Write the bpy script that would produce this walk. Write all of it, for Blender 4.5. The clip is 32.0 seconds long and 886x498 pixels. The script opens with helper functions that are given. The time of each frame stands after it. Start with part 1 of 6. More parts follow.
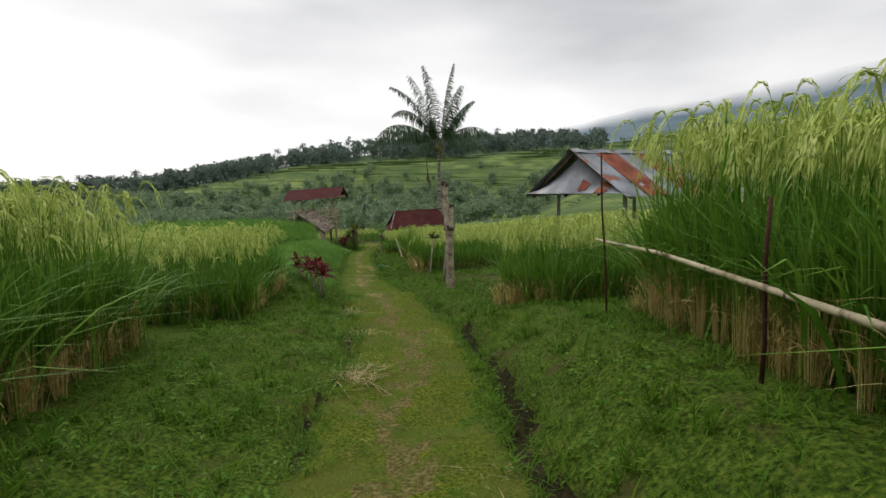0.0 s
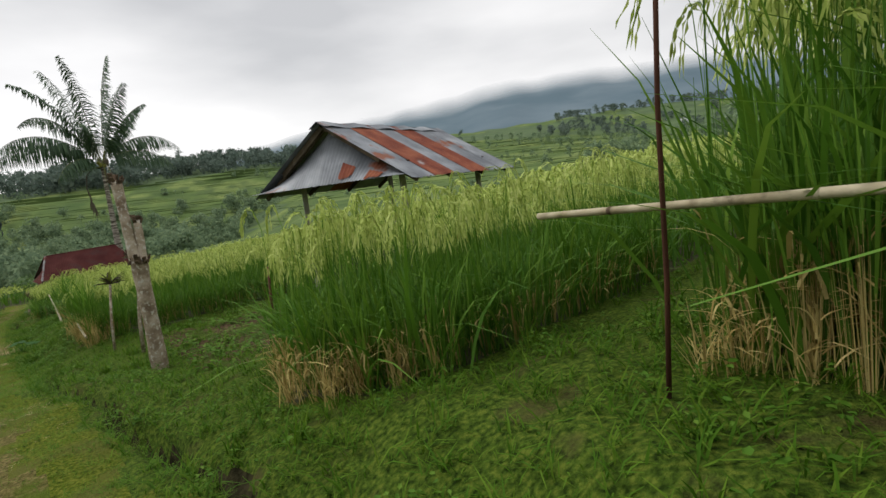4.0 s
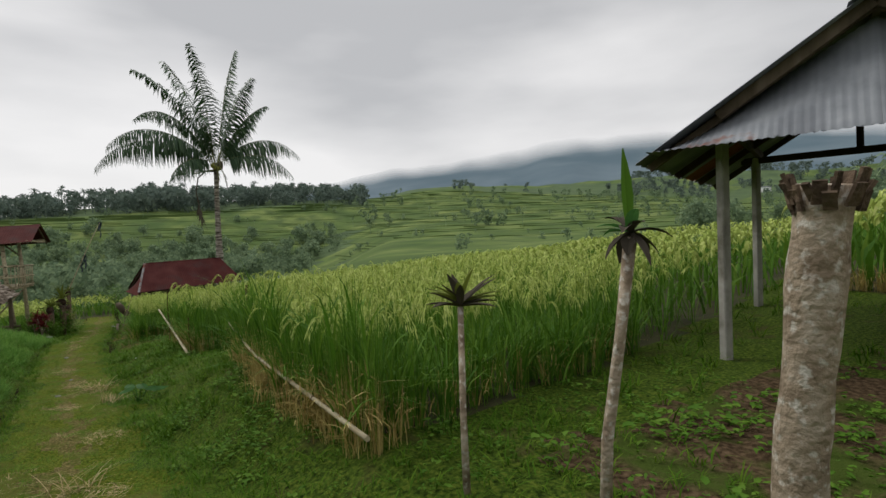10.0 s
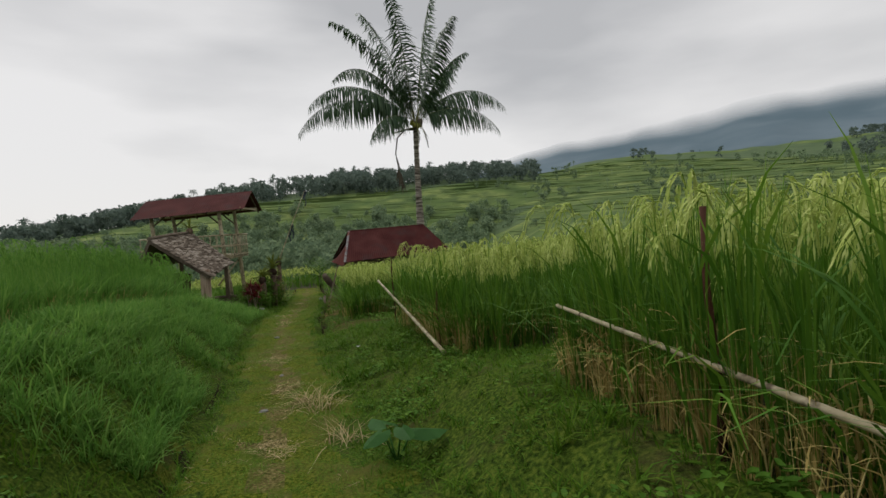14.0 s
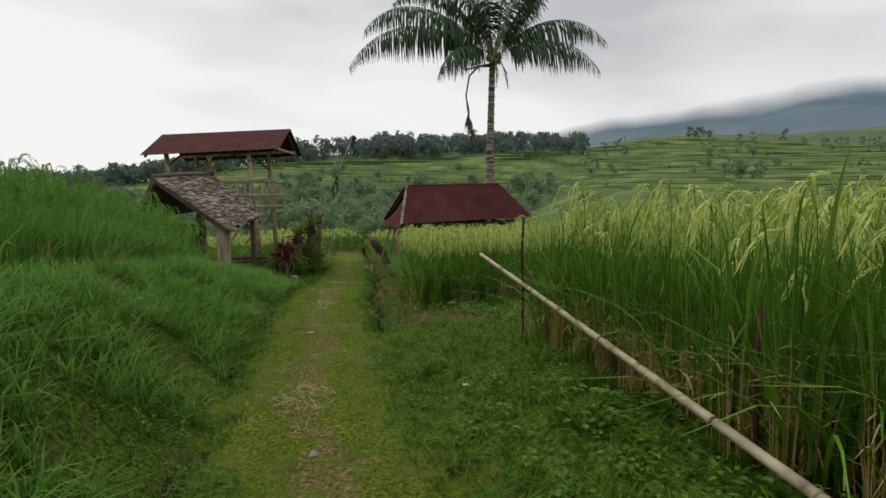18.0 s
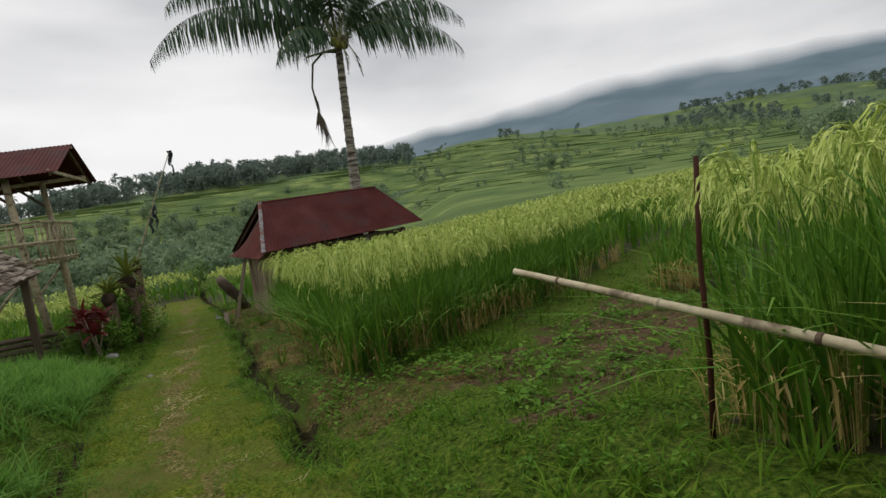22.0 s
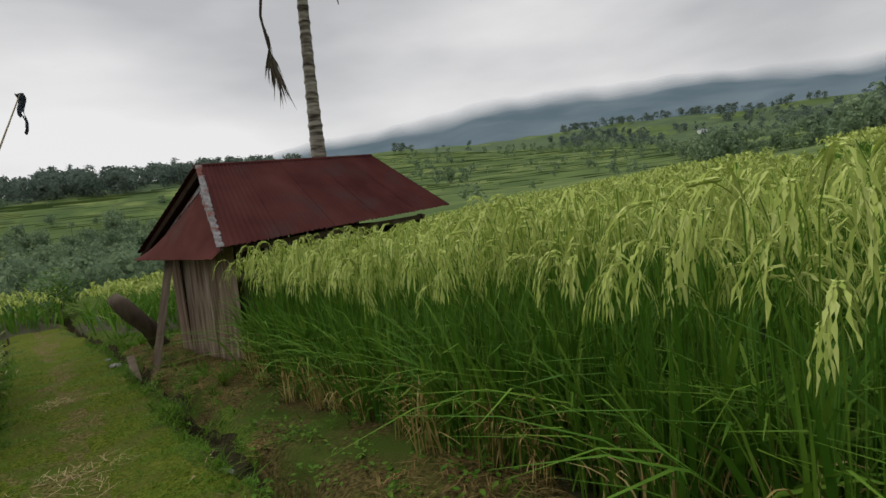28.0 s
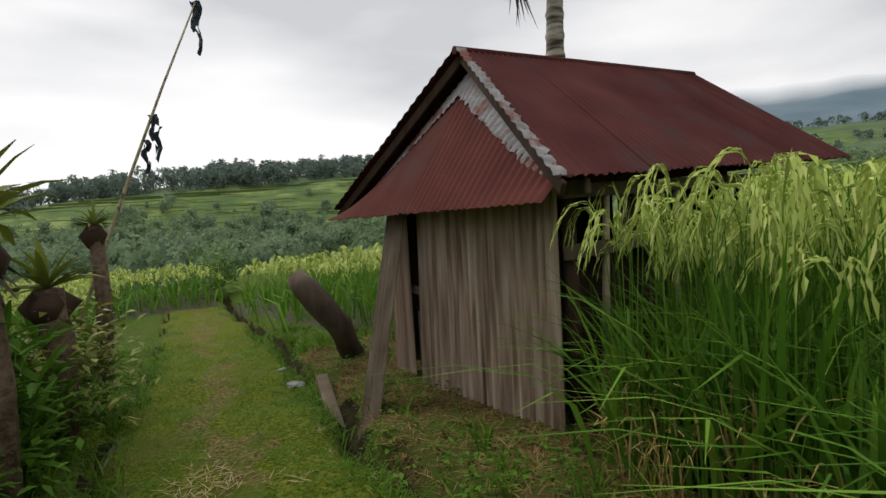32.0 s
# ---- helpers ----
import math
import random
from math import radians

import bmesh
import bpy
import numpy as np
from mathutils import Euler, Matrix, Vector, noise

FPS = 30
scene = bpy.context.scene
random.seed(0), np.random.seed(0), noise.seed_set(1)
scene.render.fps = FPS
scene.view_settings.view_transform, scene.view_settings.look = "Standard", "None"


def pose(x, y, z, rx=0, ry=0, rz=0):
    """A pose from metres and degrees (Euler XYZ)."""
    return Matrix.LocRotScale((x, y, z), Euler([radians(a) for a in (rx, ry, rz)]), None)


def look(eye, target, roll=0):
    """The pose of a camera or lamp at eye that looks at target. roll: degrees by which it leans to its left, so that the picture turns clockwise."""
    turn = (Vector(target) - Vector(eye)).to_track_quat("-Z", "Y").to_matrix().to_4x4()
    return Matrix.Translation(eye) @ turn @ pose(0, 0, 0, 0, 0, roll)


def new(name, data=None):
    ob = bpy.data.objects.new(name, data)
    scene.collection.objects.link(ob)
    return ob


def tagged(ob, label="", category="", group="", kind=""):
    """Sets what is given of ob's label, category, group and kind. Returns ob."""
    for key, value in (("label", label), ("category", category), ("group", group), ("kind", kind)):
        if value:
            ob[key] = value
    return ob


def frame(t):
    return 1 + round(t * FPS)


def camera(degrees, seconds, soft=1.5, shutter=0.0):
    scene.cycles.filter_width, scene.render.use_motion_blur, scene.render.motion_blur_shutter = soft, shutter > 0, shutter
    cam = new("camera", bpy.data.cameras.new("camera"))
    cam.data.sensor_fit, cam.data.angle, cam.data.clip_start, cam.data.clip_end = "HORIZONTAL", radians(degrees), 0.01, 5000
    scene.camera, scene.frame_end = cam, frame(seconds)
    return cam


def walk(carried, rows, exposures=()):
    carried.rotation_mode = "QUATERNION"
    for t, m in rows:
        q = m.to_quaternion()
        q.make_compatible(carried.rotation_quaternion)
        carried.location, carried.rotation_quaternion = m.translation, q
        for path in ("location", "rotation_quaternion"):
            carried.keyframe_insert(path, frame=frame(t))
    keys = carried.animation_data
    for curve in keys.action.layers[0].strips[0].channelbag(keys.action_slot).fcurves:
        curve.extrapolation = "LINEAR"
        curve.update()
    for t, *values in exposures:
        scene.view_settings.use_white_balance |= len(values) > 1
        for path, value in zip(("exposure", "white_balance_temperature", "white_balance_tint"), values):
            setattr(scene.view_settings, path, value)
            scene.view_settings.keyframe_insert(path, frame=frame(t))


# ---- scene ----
cam = camera(80.0, 32.0)
PATH = [
    (0, (2.042, -3.579, 2.209), (1.726, -1.618, 1.983), -1.3),
    (0.5, (2.035, -2.86, 2.116), (2.08, -0.871, 1.917), -1.1),
    (1, (1.963, -2.187, 2.075), (2.303, -0.232, 1.827), -1.0),
    (1.5, (1.818, -1.616, 2.072), (2.267, 0.317, 1.825), -1.5),
    (2, (1.735, -1.02, 2.016), (2.255, 0.893, 1.751), -5.0),
    (2.5, (1.58, -0.592, 1.979), (2.174, 1.3, 1.72), -6.9),
    (3, (1.493, -0.086, 1.916), (2.097, 1.805, 1.671), -7.7),
    (3.5, (1.379, 0.446, 1.832), (2.056, 2.311, 1.583), -6.9),
    (5.5, (0.88, 2.68, 1.611), (1.734, 4.475, 1.398), -9.0),
    (6, (0.549, 3.124, 1.649), (1.518, 4.86, 1.435), -5.2),
    (6.5, (0.407, 3.929, 1.596), (1.489, 5.596, 1.371), -5.2),
    (7, (0.138, 4.446, 1.447), (1.273, 6.085, 1.285), -3.8),
    (7.5, (-0.109, 5.246, 1.398), (0.985, 6.91, 1.212), -4.6),
    (8, (-0.413, 5.868, 1.412), (0.614, 7.567, 1.17), -5.0),
    (8.5, (-0.656, 6.477, 1.392), (0.387, 8.162, 1.121), -2.0),
    (9, (-0.896, 7.039, 1.393), (-0.046, 8.825, 1.096), -2.0),
    (9.5, (-1.371, 7.358, 1.259), (-0.608, 9.2, 1.1), -0.6),
    (10, (-1.649, 8.14, 1.235), (-1.075, 10.055, 1.192), -2.4),
    (10.5, (-1.894, 8.805, 1.131), (-1.324, 10.722, 1.116), -3.8),
    (11, (-2.152, 9.239, 1.063), (-1.452, 11.113, 1.08), -3.2),
    (11.5, (-2.286, 9.779, 1.029), (-1.592, 11.654, 0.994), -2.6),
    (12, (-2.585, 10.624, 1.011), (-2.034, 12.544, 0.902), -2.5),
    (12.5, (-2.703, 11.587, 0.905), (-2.352, 13.553, 0.804), -1.6),
    (13, (-3.017, 11.983, 0.841), (-2.729, 13.961, 0.788), -0.9),
    (13.5, (-3.13, 12.813, 0.731), (-3.025, 14.809, 0.683), -2.8),
    (14, (-3.322, 13.251, 0.698), (-3.378, 15.248, 0.601), -3.6),
    (14.5, (-3.478, 13.626, 0.662), (-3.585, 15.621, 0.57), -3.1),
    (15, (-3.763, 14.323, 0.658), (-3.984, 16.309, 0.577), -0.8),
    (15.5, (-3.963, 14.844, 0.635), (-4.18, 16.833, 0.651), 1.0),
    (17.5, (-4.725, 17.268, 0.388), (-4.91, 19.255, 0.257), -0.4),
    (18, (-4.87, 17.703, 0.328), (-5.067, 19.683, 0.122), -0.2),
    (18.5, (-4.99, 18.2, 0.305), (-5.228, 20.176, 0.114), -0.9),
    (19, (-5.127, 18.629, 0.291), (-5.362, 20.605, 0.098), -2.2),
    (19.5, (-5.24, 19.162, 0.252), (-5.474, 21.138, 0.051), -3.0),
    (20, (-5.463, 19.557, 0.204), (-5.441, 21.546, 0.005), -1.4),
    (20.5, (-5.609, 20.036, 0.142), (-5.474, 22.024, -0.039), -2.3),
    (21, (-5.85, 20.354, 0.154), (-5.625, 22.334, -0.02), -3.3),
    (21.5, (-5.978, 20.773, 0.103), (-5.681, 22.743, -0.067), -6.2),
    (22, (-6.174, 21.102, 0.103), (-5.774, 23.052, -0.086), -7.7),
    (22.5, (-6.424, 21.362, 0.127), (-5.941, 23.29, -0.101), -8.0),
    (23, (-6.518, 21.743, 0.07), (-5.967, 23.647, -0.191), -8.2),
    (23.5, (-6.662, 22.182, 0.0), (-5.983, 24.048, -0.233), -7.8),
    (24, (-6.725, 22.656, -0.069), (-5.903, 24.466, -0.292), -7.7),
    (24.5, (-6.953, 22.958, -0.108), (-5.955, 24.681, -0.301), -6.7),
    (26.5, (-7.365, 24.55, -0.225), (-6.296, 26.224, -0.454), -7.6),
    (27, (-7.619, 25.134, -0.208), (-6.568, 26.821, -0.432), -6.0),
    (27.5, (-7.764, 26.029, -0.23), (-6.864, 27.801, -0.454), -6.3),
    (28, (-7.836, 26.58, -0.316), (-7.04, 28.406, -0.501), -6.9),
    (28.5, (-8.093, 27.111, -0.311), (-7.309, 28.947, -0.436), -4.7),
    (29, (-8.289, 27.652, -0.359), (-7.615, 29.529, -0.506), -3.1),
    (29.5, (-8.42, 28.198, -0.399), (-7.777, 30.087, -0.535), -2.7),
    (30, (-8.468, 28.9, -0.507), (-7.954, 30.829, -0.632), -4.7),
    (30.5, (-8.707, 29.362, -0.577), (-8.174, 31.286, -0.705), -4.1),
    (31, (-8.772, 29.901, -0.657), (-8.318, 31.843, -0.803), -4.8),
    (31.5, (-8.833, 30.387, -0.706), (-8.38, 32.328, -0.862), -4.5),
    (32, (-8.874, 30.946, -0.73), (-8.516, 32.91, -0.859), -4.0),
]
walk(cam, [(t, look(eye, target, roll)) for t, eye, target, roll in PATH], exposures=[(0.0, 0.12), (2.0, 0.25), (3.0, 0.24), (6.5, -0.08), (7.5, -0.12), (9.0, 0.06), (11.0, -0.22), (12.5, -0.12), (15.0, -0.24), (18.0, -0.05), (20.0, -0.02), (23.0, 0.0), (24.5, -0.06), (27.0, -0.2), (29.0, -0.1), (30.0, -0.06), (31.0, 0.1), (32.0, 0.2)])

# ---- world and sun: a bright overcast sky ----
SUN_EL, SUN_AZ = radians(48), radians(-40)
world = bpy.data.worlds.new("overcast_sky")
scene.world = world
world.use_nodes = True
wn, wl = world.node_tree.nodes, world.node_tree.links
wn.clear()
w_out, w_bg = wn.new("ShaderNodeOutputWorld"), wn.new("ShaderNodeBackground")
w_sky = wn.new("ShaderNodeTexSky")
w_sky.sky_type, w_sky.sun_disc, w_sky.sun_elevation, w_sky.sun_rotation = "NISHITA", False, SUN_EL, SUN_AZ
w_tc, w_map = wn.new("ShaderNodeTexCoord"), wn.new("ShaderNodeMapping")
w_map.inputs["Scale"].default_value = (1.0, 1.0, 3.4)
w_n1, w_n2 = wn.new("ShaderNodeTexNoise"), wn.new("ShaderNodeTexNoise")
for n, sc, det, rough in ((w_n1, 1.5, 3, 0.45), (w_n2, 3.4, 5, 0.5)):
    n.inputs["Scale"].default_value, n.inputs["Detail"].default_value, n.inputs["Roughness"].default_value = sc, det, rough
    wl.new(w_map.outputs[0], n.inputs["Vector"])
wl.new(w_tc.outputs["Generated"], w_map.inputs["Vector"])
w_add = wn.new("ShaderNodeMath")
w_add.operation = "MULTIPLY_ADD"
w_add.inputs[1].default_value = 0.35
wl.new(w_n2.outputs["Fac"], w_add.inputs[0])
wl.new(w_n1.outputs["Fac"], w_add.inputs[2])
w_sep = wn.new("ShaderNodeSeparateXYZ")
wl.new(w_tc.outputs["Generated"], w_sep.inputs[0])
w_el = wn.new("ShaderNodeMath")
w_el.operation = "MULTIPLY_ADD"
w_el.inputs[1].default_value = -0.95
wl.new(w_sep.outputs["Z"], w_el.inputs[0])
wl.new(w_add.outputs[0], w_el.inputs[2])
# a heavier bank of cloud over the mountain
w_way = wn.new("ShaderNodeVectorMath")
w_way.operation = "DOT_PRODUCT"
w_way.inputs[1].default_value = (0.30, 0.95, 0.0)
wl.new(w_tc.outputs["Generated"], w_way.inputs[0])
w_sq = wn.new("ShaderNodeMath")
w_sq.operation = "MULTIPLY"
wl.new(w_way.outputs["Value"], w_sq.inputs[0])
wl.new(w_way.outputs["Value"], w_sq.inputs[1])
w_side = wn.new("ShaderNodeMath")
w_side.operation = "MULTIPLY_ADD"
w_side.inputs[1].default_value = -0.42
wl.new(w_sq.outputs[0], w_side.inputs[0])
w_lift = wn.new("ShaderNodeMath")
w_lift.operation = "ADD"
w_lift.inputs[1].default_value = 0.20
wl.new(w_el.outputs[0], w_lift.inputs[0])
wl.new(w_lift.outputs[0], w_side.inputs[2])
w_ramp = wn.new("ShaderNodeValToRGB")
w_ramp.color_ramp.elements[0].position, w_ramp.color_ramp.elements[0].color = 0.22, (0.560, 0.562, 0.572, 1)
w_ramp.color_ramp.elements[1].position, w_ramp.color_ramp.elements[1].color = 0.58, (0.950, 0.937, 0.932, 1)
wl.new(w_side.outputs[0], w_ramp.inputs[0])
w_mul = wn.new("ShaderNodeMix")
w_mul.data_type, w_mul.blend_type = "RGBA", "MIX"
w_mul.inputs[0].default_value = 0.94
w_dim = wn.new("ShaderNodeMix")
w_dim.data_type, w_dim.blend_type = "RGBA", "MULTIPLY"
w_dim.inputs[0].default_value = 1.0
w_dim.inputs[7].default_value = (0.1, 0.1, 0.1, 1)
wl.new(w_sky.outputs[0], w_dim.inputs[6])
wl.new(w_dim.outputs[2], w_mul.inputs[6])
wl.new(w_ramp.outputs[0], w_mul.inputs[7])
wl.new(w_mul.outputs[2], w_bg.inputs["Color"])
w_gain = wn.new("ShaderNodeMapRange")
for i, v in enumerate((0.0, 0.40, 1.0, 1.0, 2.3)):
    if i:
        w_gain.inputs[i].default_value = v
wl.new(w_sep.outputs["Z"], w_gain.inputs[0])
wl.new(w_gain.outputs[0], w_bg.inputs["Strength"])
wl.new(w_bg.outputs[0], w_out.inputs[0])
sun = new("sun", bpy.data.lights.new("sun", "SUN"))
sun.data.energy, sun.data.angle, sun.data.color = 1.5, radians(30), (1.0, 0.97, 0.92)
sun.rotation_euler = (radians(90) - SUN_EL, 0, radians(180) - SUN_AZ)

rng = np.random.default_rng(7)
rnd = random.Random(11)


# ---- materials ----
def material(name, stops, scale=6.0, detail=5.0, rough=0.8, bump=0.3, bump_scale=None, metal=0.0, island=0.0, spec=0.12, mix_scale=None, mix_color=None, mix_edge=(0.5, 0.6), coords="Object", stretch=(1, 1, 1), trans=0.0, shared=0.0, second=0.0):
    """A procedural surface: a noise of two scales through a ramp, a stain colour laid over it, a fine bump."""
    m = bpy.data.materials.new(name)
    m.use_nodes = True
    nt = m.node_tree
    n, l = nt.nodes, nt.links
    b = n["Principled BSDF"]
    tc, mp = n.new("ShaderNodeTexCoord"), n.new("ShaderNodeMapping")
    mp.inputs["Scale"].default_value = stretch
    l.new(tc.outputs[coords], mp.inputs[0])
    t1 = n.new("ShaderNodeTexNoise")
    t1.inputs["Scale"].default_value, t1.inputs["Detail"].default_value = scale, detail
    l.new(mp.outputs[0], t1.inputs["Vector"])
    fac = t1.outputs["Fac"]
    if island:
        geo = n.new("ShaderNodeNewGeometry")
        mx = n.new("ShaderNodeMix")
        mx.inputs[0].default_value = island
        l.new(fac, mx.inputs[2])
        l.new(geo.outputs["Random Per Island"], mx.inputs[3])
        fac = mx.outputs[0]
    ramp = n.new("ShaderNodeValToRGB")
    e = ramp.color_ramp.elements
    e[0].position, e[0].color = stops[0][0], (*stops[0][1], 1)
    e[1].position, e[1].color = stops[-1][0], (*stops[-1][1], 1)
    for p, c in stops[1:-1]:
        x = e.new(p)
        x.color = (*c, 1)
    if shared:
        oi, m2 = n.new("ShaderNodeObjectInfo"), n.new("ShaderNodeMix")
        m2.inputs[0].default_value = shared
        l.new(fac, m2.inputs[2])
        l.new(oi.outputs["Random"], m2.inputs[3])
        fac = m2.outputs[0]
    l.new(fac, ramp.inputs[0])
    col = ramp.outputs[0]
    if mix_color:
        t2, r2, mc = n.new("ShaderNodeTexNoise"), n.new("ShaderNodeValToRGB"), n.new("ShaderNodeMix")
        t2.inputs["Scale"].default_value, t2.inputs["Detail"].default_value = mix_scale, 6
        l.new(mp.outputs[0], t2.inputs["Vector"])
        r2.color_ramp.elements[0].position, r2.color_ramp.elements[1].position = mix_edge
        l.new(t2.outputs["Fac"], r2.inputs[0])
        mc.data_type = "RGBA"
        l.new(r2.outputs[0], mc.inputs[0])
        l.new(col, mc.inputs[6])
        mc.inputs[7].default_value = (*mix_color, 1)
        col = mc.outputs[2]
    l.new(col, b.inputs["Base Color"])
    b.inputs["Roughness"].default_value, b.inputs["Metallic"].default_value = rough, metal
    b.inputs["Specular IOR Level"].default_value = spec
    if bump:
        t3, bp = n.new("ShaderNodeTexNoise"), n.new("ShaderNodeBump")
        t3.inputs["Scale"].default_value, t3.inputs["Detail"].default_value = bump_scale or scale * 6, 4
        l.new(mp.outputs[0], t3.inputs["Vector"])
        bp.inputs["Strength"].default_value, bp.inputs["Distance"].default_value = bump, 0.02
        l.new(t3.outputs["Fac"], bp.inputs["Height"])
        l.new(bp.outputs[0], b.inputs["Normal"])
    if trans:
        tr, ms = n.new("ShaderNodeBsdfTranslucent"), n.new("ShaderNodeMixShader")
        l.new(col, tr.inputs["Color"])
        ms.inputs[0].default_value = trans
        l.new(b.outputs[0], ms.inputs[1])
        l.new(tr.outputs[0], ms.inputs[2])
        l.new(ms.outputs[0], n["Material Output"].inputs["Surface"])
    return m


M = {}
M["turf"] = material("turf", [(0.32, (0.028, 0.046, 0.004)), (0.5, (0.086, 0.114, 0.010)), (0.68, (0.170, 0.173, 0.028))], 38.0, 5, 1.0, 1.0, 90, spec=0.05, mix_scale=1.6, mix_color=(0.100, 0.104, 0.024), mix_edge=(0.48, 0.68))
M["track"] = material("track", [(0.32, (0.045, 0.043, 0.012)), (0.5, (0.120, 0.102, 0.032)), (0.68, (0.225, 0.180, 0.074))], 34.0, 5, 1.0, 1.0, 90, spec=0.05, mix_scale=3, mix_color=(0.080, 0.110, 0.014), mix_edge=(0.48, 0.64))
M["bank"] = material("bank_soil", [(0.32, (0.015, 0.031, 0.003)), (0.5, (0.051, 0.089, 0.009)), (0.68, (0.111, 0.145, 0.019))], 30.0, 5, 1.0, 1.0, 80, spec=0.08, mix_scale=3, mix_color=(0.066, 0.056, 0.020), mix_edge=(0.56, 0.74))
M["ditch"] = material("ditch_mud", [(0.3, (0.014, 0.014, 0.007)), (0.7, (0.048, 0.042, 0.022))], 12.0, 7, 1.0, 1.0, 40, spec=0.0)
M["soil"] = material("garden_soil", [(0.32, (0.027, 0.018, 0.010)), (0.5, (0.075, 0.050, 0.028)), (0.68, (0.132, 0.091, 0.053))], 22.0, 7, 1.0, 1.0, 60, spec=0.03, mix_scale=2.5, mix_color=(0.050, 0.074, 0.014), mix_edge=(0.49, 0.64))
M["moss"] = material("dry_moss", [(0.32, (0.027, 0.022, 0.008)), (0.5, (0.082, 0.066, 0.022)), (0.68, (0.156, 0.121, 0.047))], 34.0, 5, 1.0, 1.0, 90, spec=0.05, mix_scale=2.0, mix_color=(0.055, 0.085, 0.014), mix_edge=(0.44, 0.60))
M["paddy"] = material("paddy_mud", [(0.3, (0.028, 0.030, 0.012)), (0.7, (0.06, 0.058, 0.025))], 4.0, 6, 0.85, 0.6, 30)
# Field greens are desaturated to carry the haze of distance.
M["field"] = material("haze_muted_fields", [(0.34, (0.062, 0.100, 0.034)), (0.5, (0.098, 0.142, 0.044)), (0.66, (0.165, 0.205, 0.068))], 0.05, 8, 0.95, 0.0, mix_scale=0.11, mix_color=(0.074, 0.108, 0.040), mix_edge=(0.45, 0.65), spec=0.03)
# Floor colour lifted along with the hazed trees standing on it.
M["woods"] = material("woodland_floor", [(0.3, (0.050, 0.079, 0.036)), (0.7, (0.090, 0.134, 0.053))], 0.08, 8, 0.95, 0.0)
M["terrace"] = material("terrace_bank", [(0.3, (0.052, 0.085, 0.026)), (0.7, (0.092, 0.135, 0.038))], 0.05, 6, 0.95, 0.0)
M["reddish"] = material("reddish_timber", [(0.3, (0.041, 0.017, 0.011)), (0.7, (0.105, 0.045, 0.028))], 6, 6, 0.85, 0.4, 30, stretch=(1, 1, 0.2))
M["rank"] = material("rank_grass", [(0.1, (0.066, 0.175, 0.026)), (0.5, (0.130, 0.275, 0.045)), (0.9, (0.215, 0.350, 0.075))], 0.7, 3, 0.75, 0, island=0.6, trans=0.45, spec=0.1)
M["leaf"] = material("rice_leaf", [(0.1, (0.044, 0.122, 0.011)), (0.5, (0.085, 0.195, 0.017)), (0.9, (0.171, 0.290, 0.033))], 0.8, 3, 0.65, 0, island=0.65, trans=0.26, spec=0.18)
M["dry"] = material("dry_rice_leaf", [(0.1, (0.25, 0.180, 0.055)), (0.5, (0.44, 0.335, 0.115)), (0.9, (0.60, 0.49, 0.21))], 1.5, 3, 0.85, 0, island=0.7, trans=0.2, spec=0.1)
M["ear"] = material("rice_ear", [(0.1, (0.25, 0.34, 0.058)), (0.5, (0.41, 0.49, 0.115)), (0.9, (0.58, 0.63, 0.23))], 1.0, 3, 0.75, 0, island=0.6, trans=0.25, spec=0.15)
M["grass"] = material("grass_blade", [(0.1, (0.040, 0.105, 0.007)), (0.5, (0.084, 0.172, 0.013)), (0.9, (0.165, 0.235, 0.030))], 0.7, 3, 0.75, 0, island=0.65, trans=0.28, spec=0.1)
M["lush"] = material("lush_bank_grass", [(0.1, (0.035, 0.095, 0.006)), (0.5, (0.070, 0.157, 0.010)), (0.9, (0.132, 0.211, 0.019))], 0.7, 3, 0.75, 0, island=0.6, trans=0.30, spec=0.10)
M["straw"] = material("dry_straw", [(0.1, (0.21, 0.15, 0.065)), (0.9, (0.46, 0.37, 0.20))], 1.5, 3, 0.85, 0, island=0.7)
M["clip"] = material("dry_clippings", [(0.1, (0.073, 0.049, 0.018)), (0.5, (0.155, 0.109, 0.039)), (0.9, (0.282, 0.204, 0.082))], 1.5, 3, 0.9, 0, island=0.7, spec=0.05)
M["weed"] = material("weed_leaf", [(0.1, (0.044, 0.113, 0.009)), (0.5, (0.077, 0.172, 0.014)), (0.9, (0.132, 0.224, 0.025))], 0.9, 3, 0.7, 0, island=0.6, trans=0.24, spec=0.15)
# Paler than real foliage: haze over the valley is painted into these greens.
M["tree"] = material("haze_lifted_leaf", [(0.1, (0.091, 0.142, 0.085)), (0.5, (0.173, 0.242, 0.142)), (0.9, (0.287, 0.361, 0.195))], 0.12, 6, 0.9, 0, island=0.45, spec=0.03, trans=0.4)
# Leaf green greyed and blued here: the distance haze sits in the base colour.
M["fartree"] = material("haze_blued_leaf", [(0.1, (0.085, 0.122, 0.105)), (0.5, (0.135, 0.178, 0.146)), (0.9, (0.195, 0.238, 0.184))], 0.06, 6, 0.9, 0, island=0.45, spec=0.05, trans=0.3)
M["zinc"] = material("zinc_sheet", [(0.3, (0.110, 0.118, 0.130)), (0.5, (0.175, 0.186, 0.202)), (0.7, (0.29, 0.305, 0.32))], 1.6, 6, 0.6, 0.1, 40, metal=0.3, spec=0.3, mix_scale=1.3, mix_color=(0.21, 0.075, 0.04), mix_edge=(0.64, 0.70))
M["rust"] = material("rusted_sheet", [(0.3, (0.115, 0.032, 0.020)), (0.5, (0.19, 0.055, 0.032)), (0.7, (0.27, 0.095, 0.05))], 2.5, 7, 0.75, 0.2, 40, metal=0.1, mix_scale=1.7, mix_color=(0.33, 0.32, 0.32), mix_edge=(0.66, 0.72))
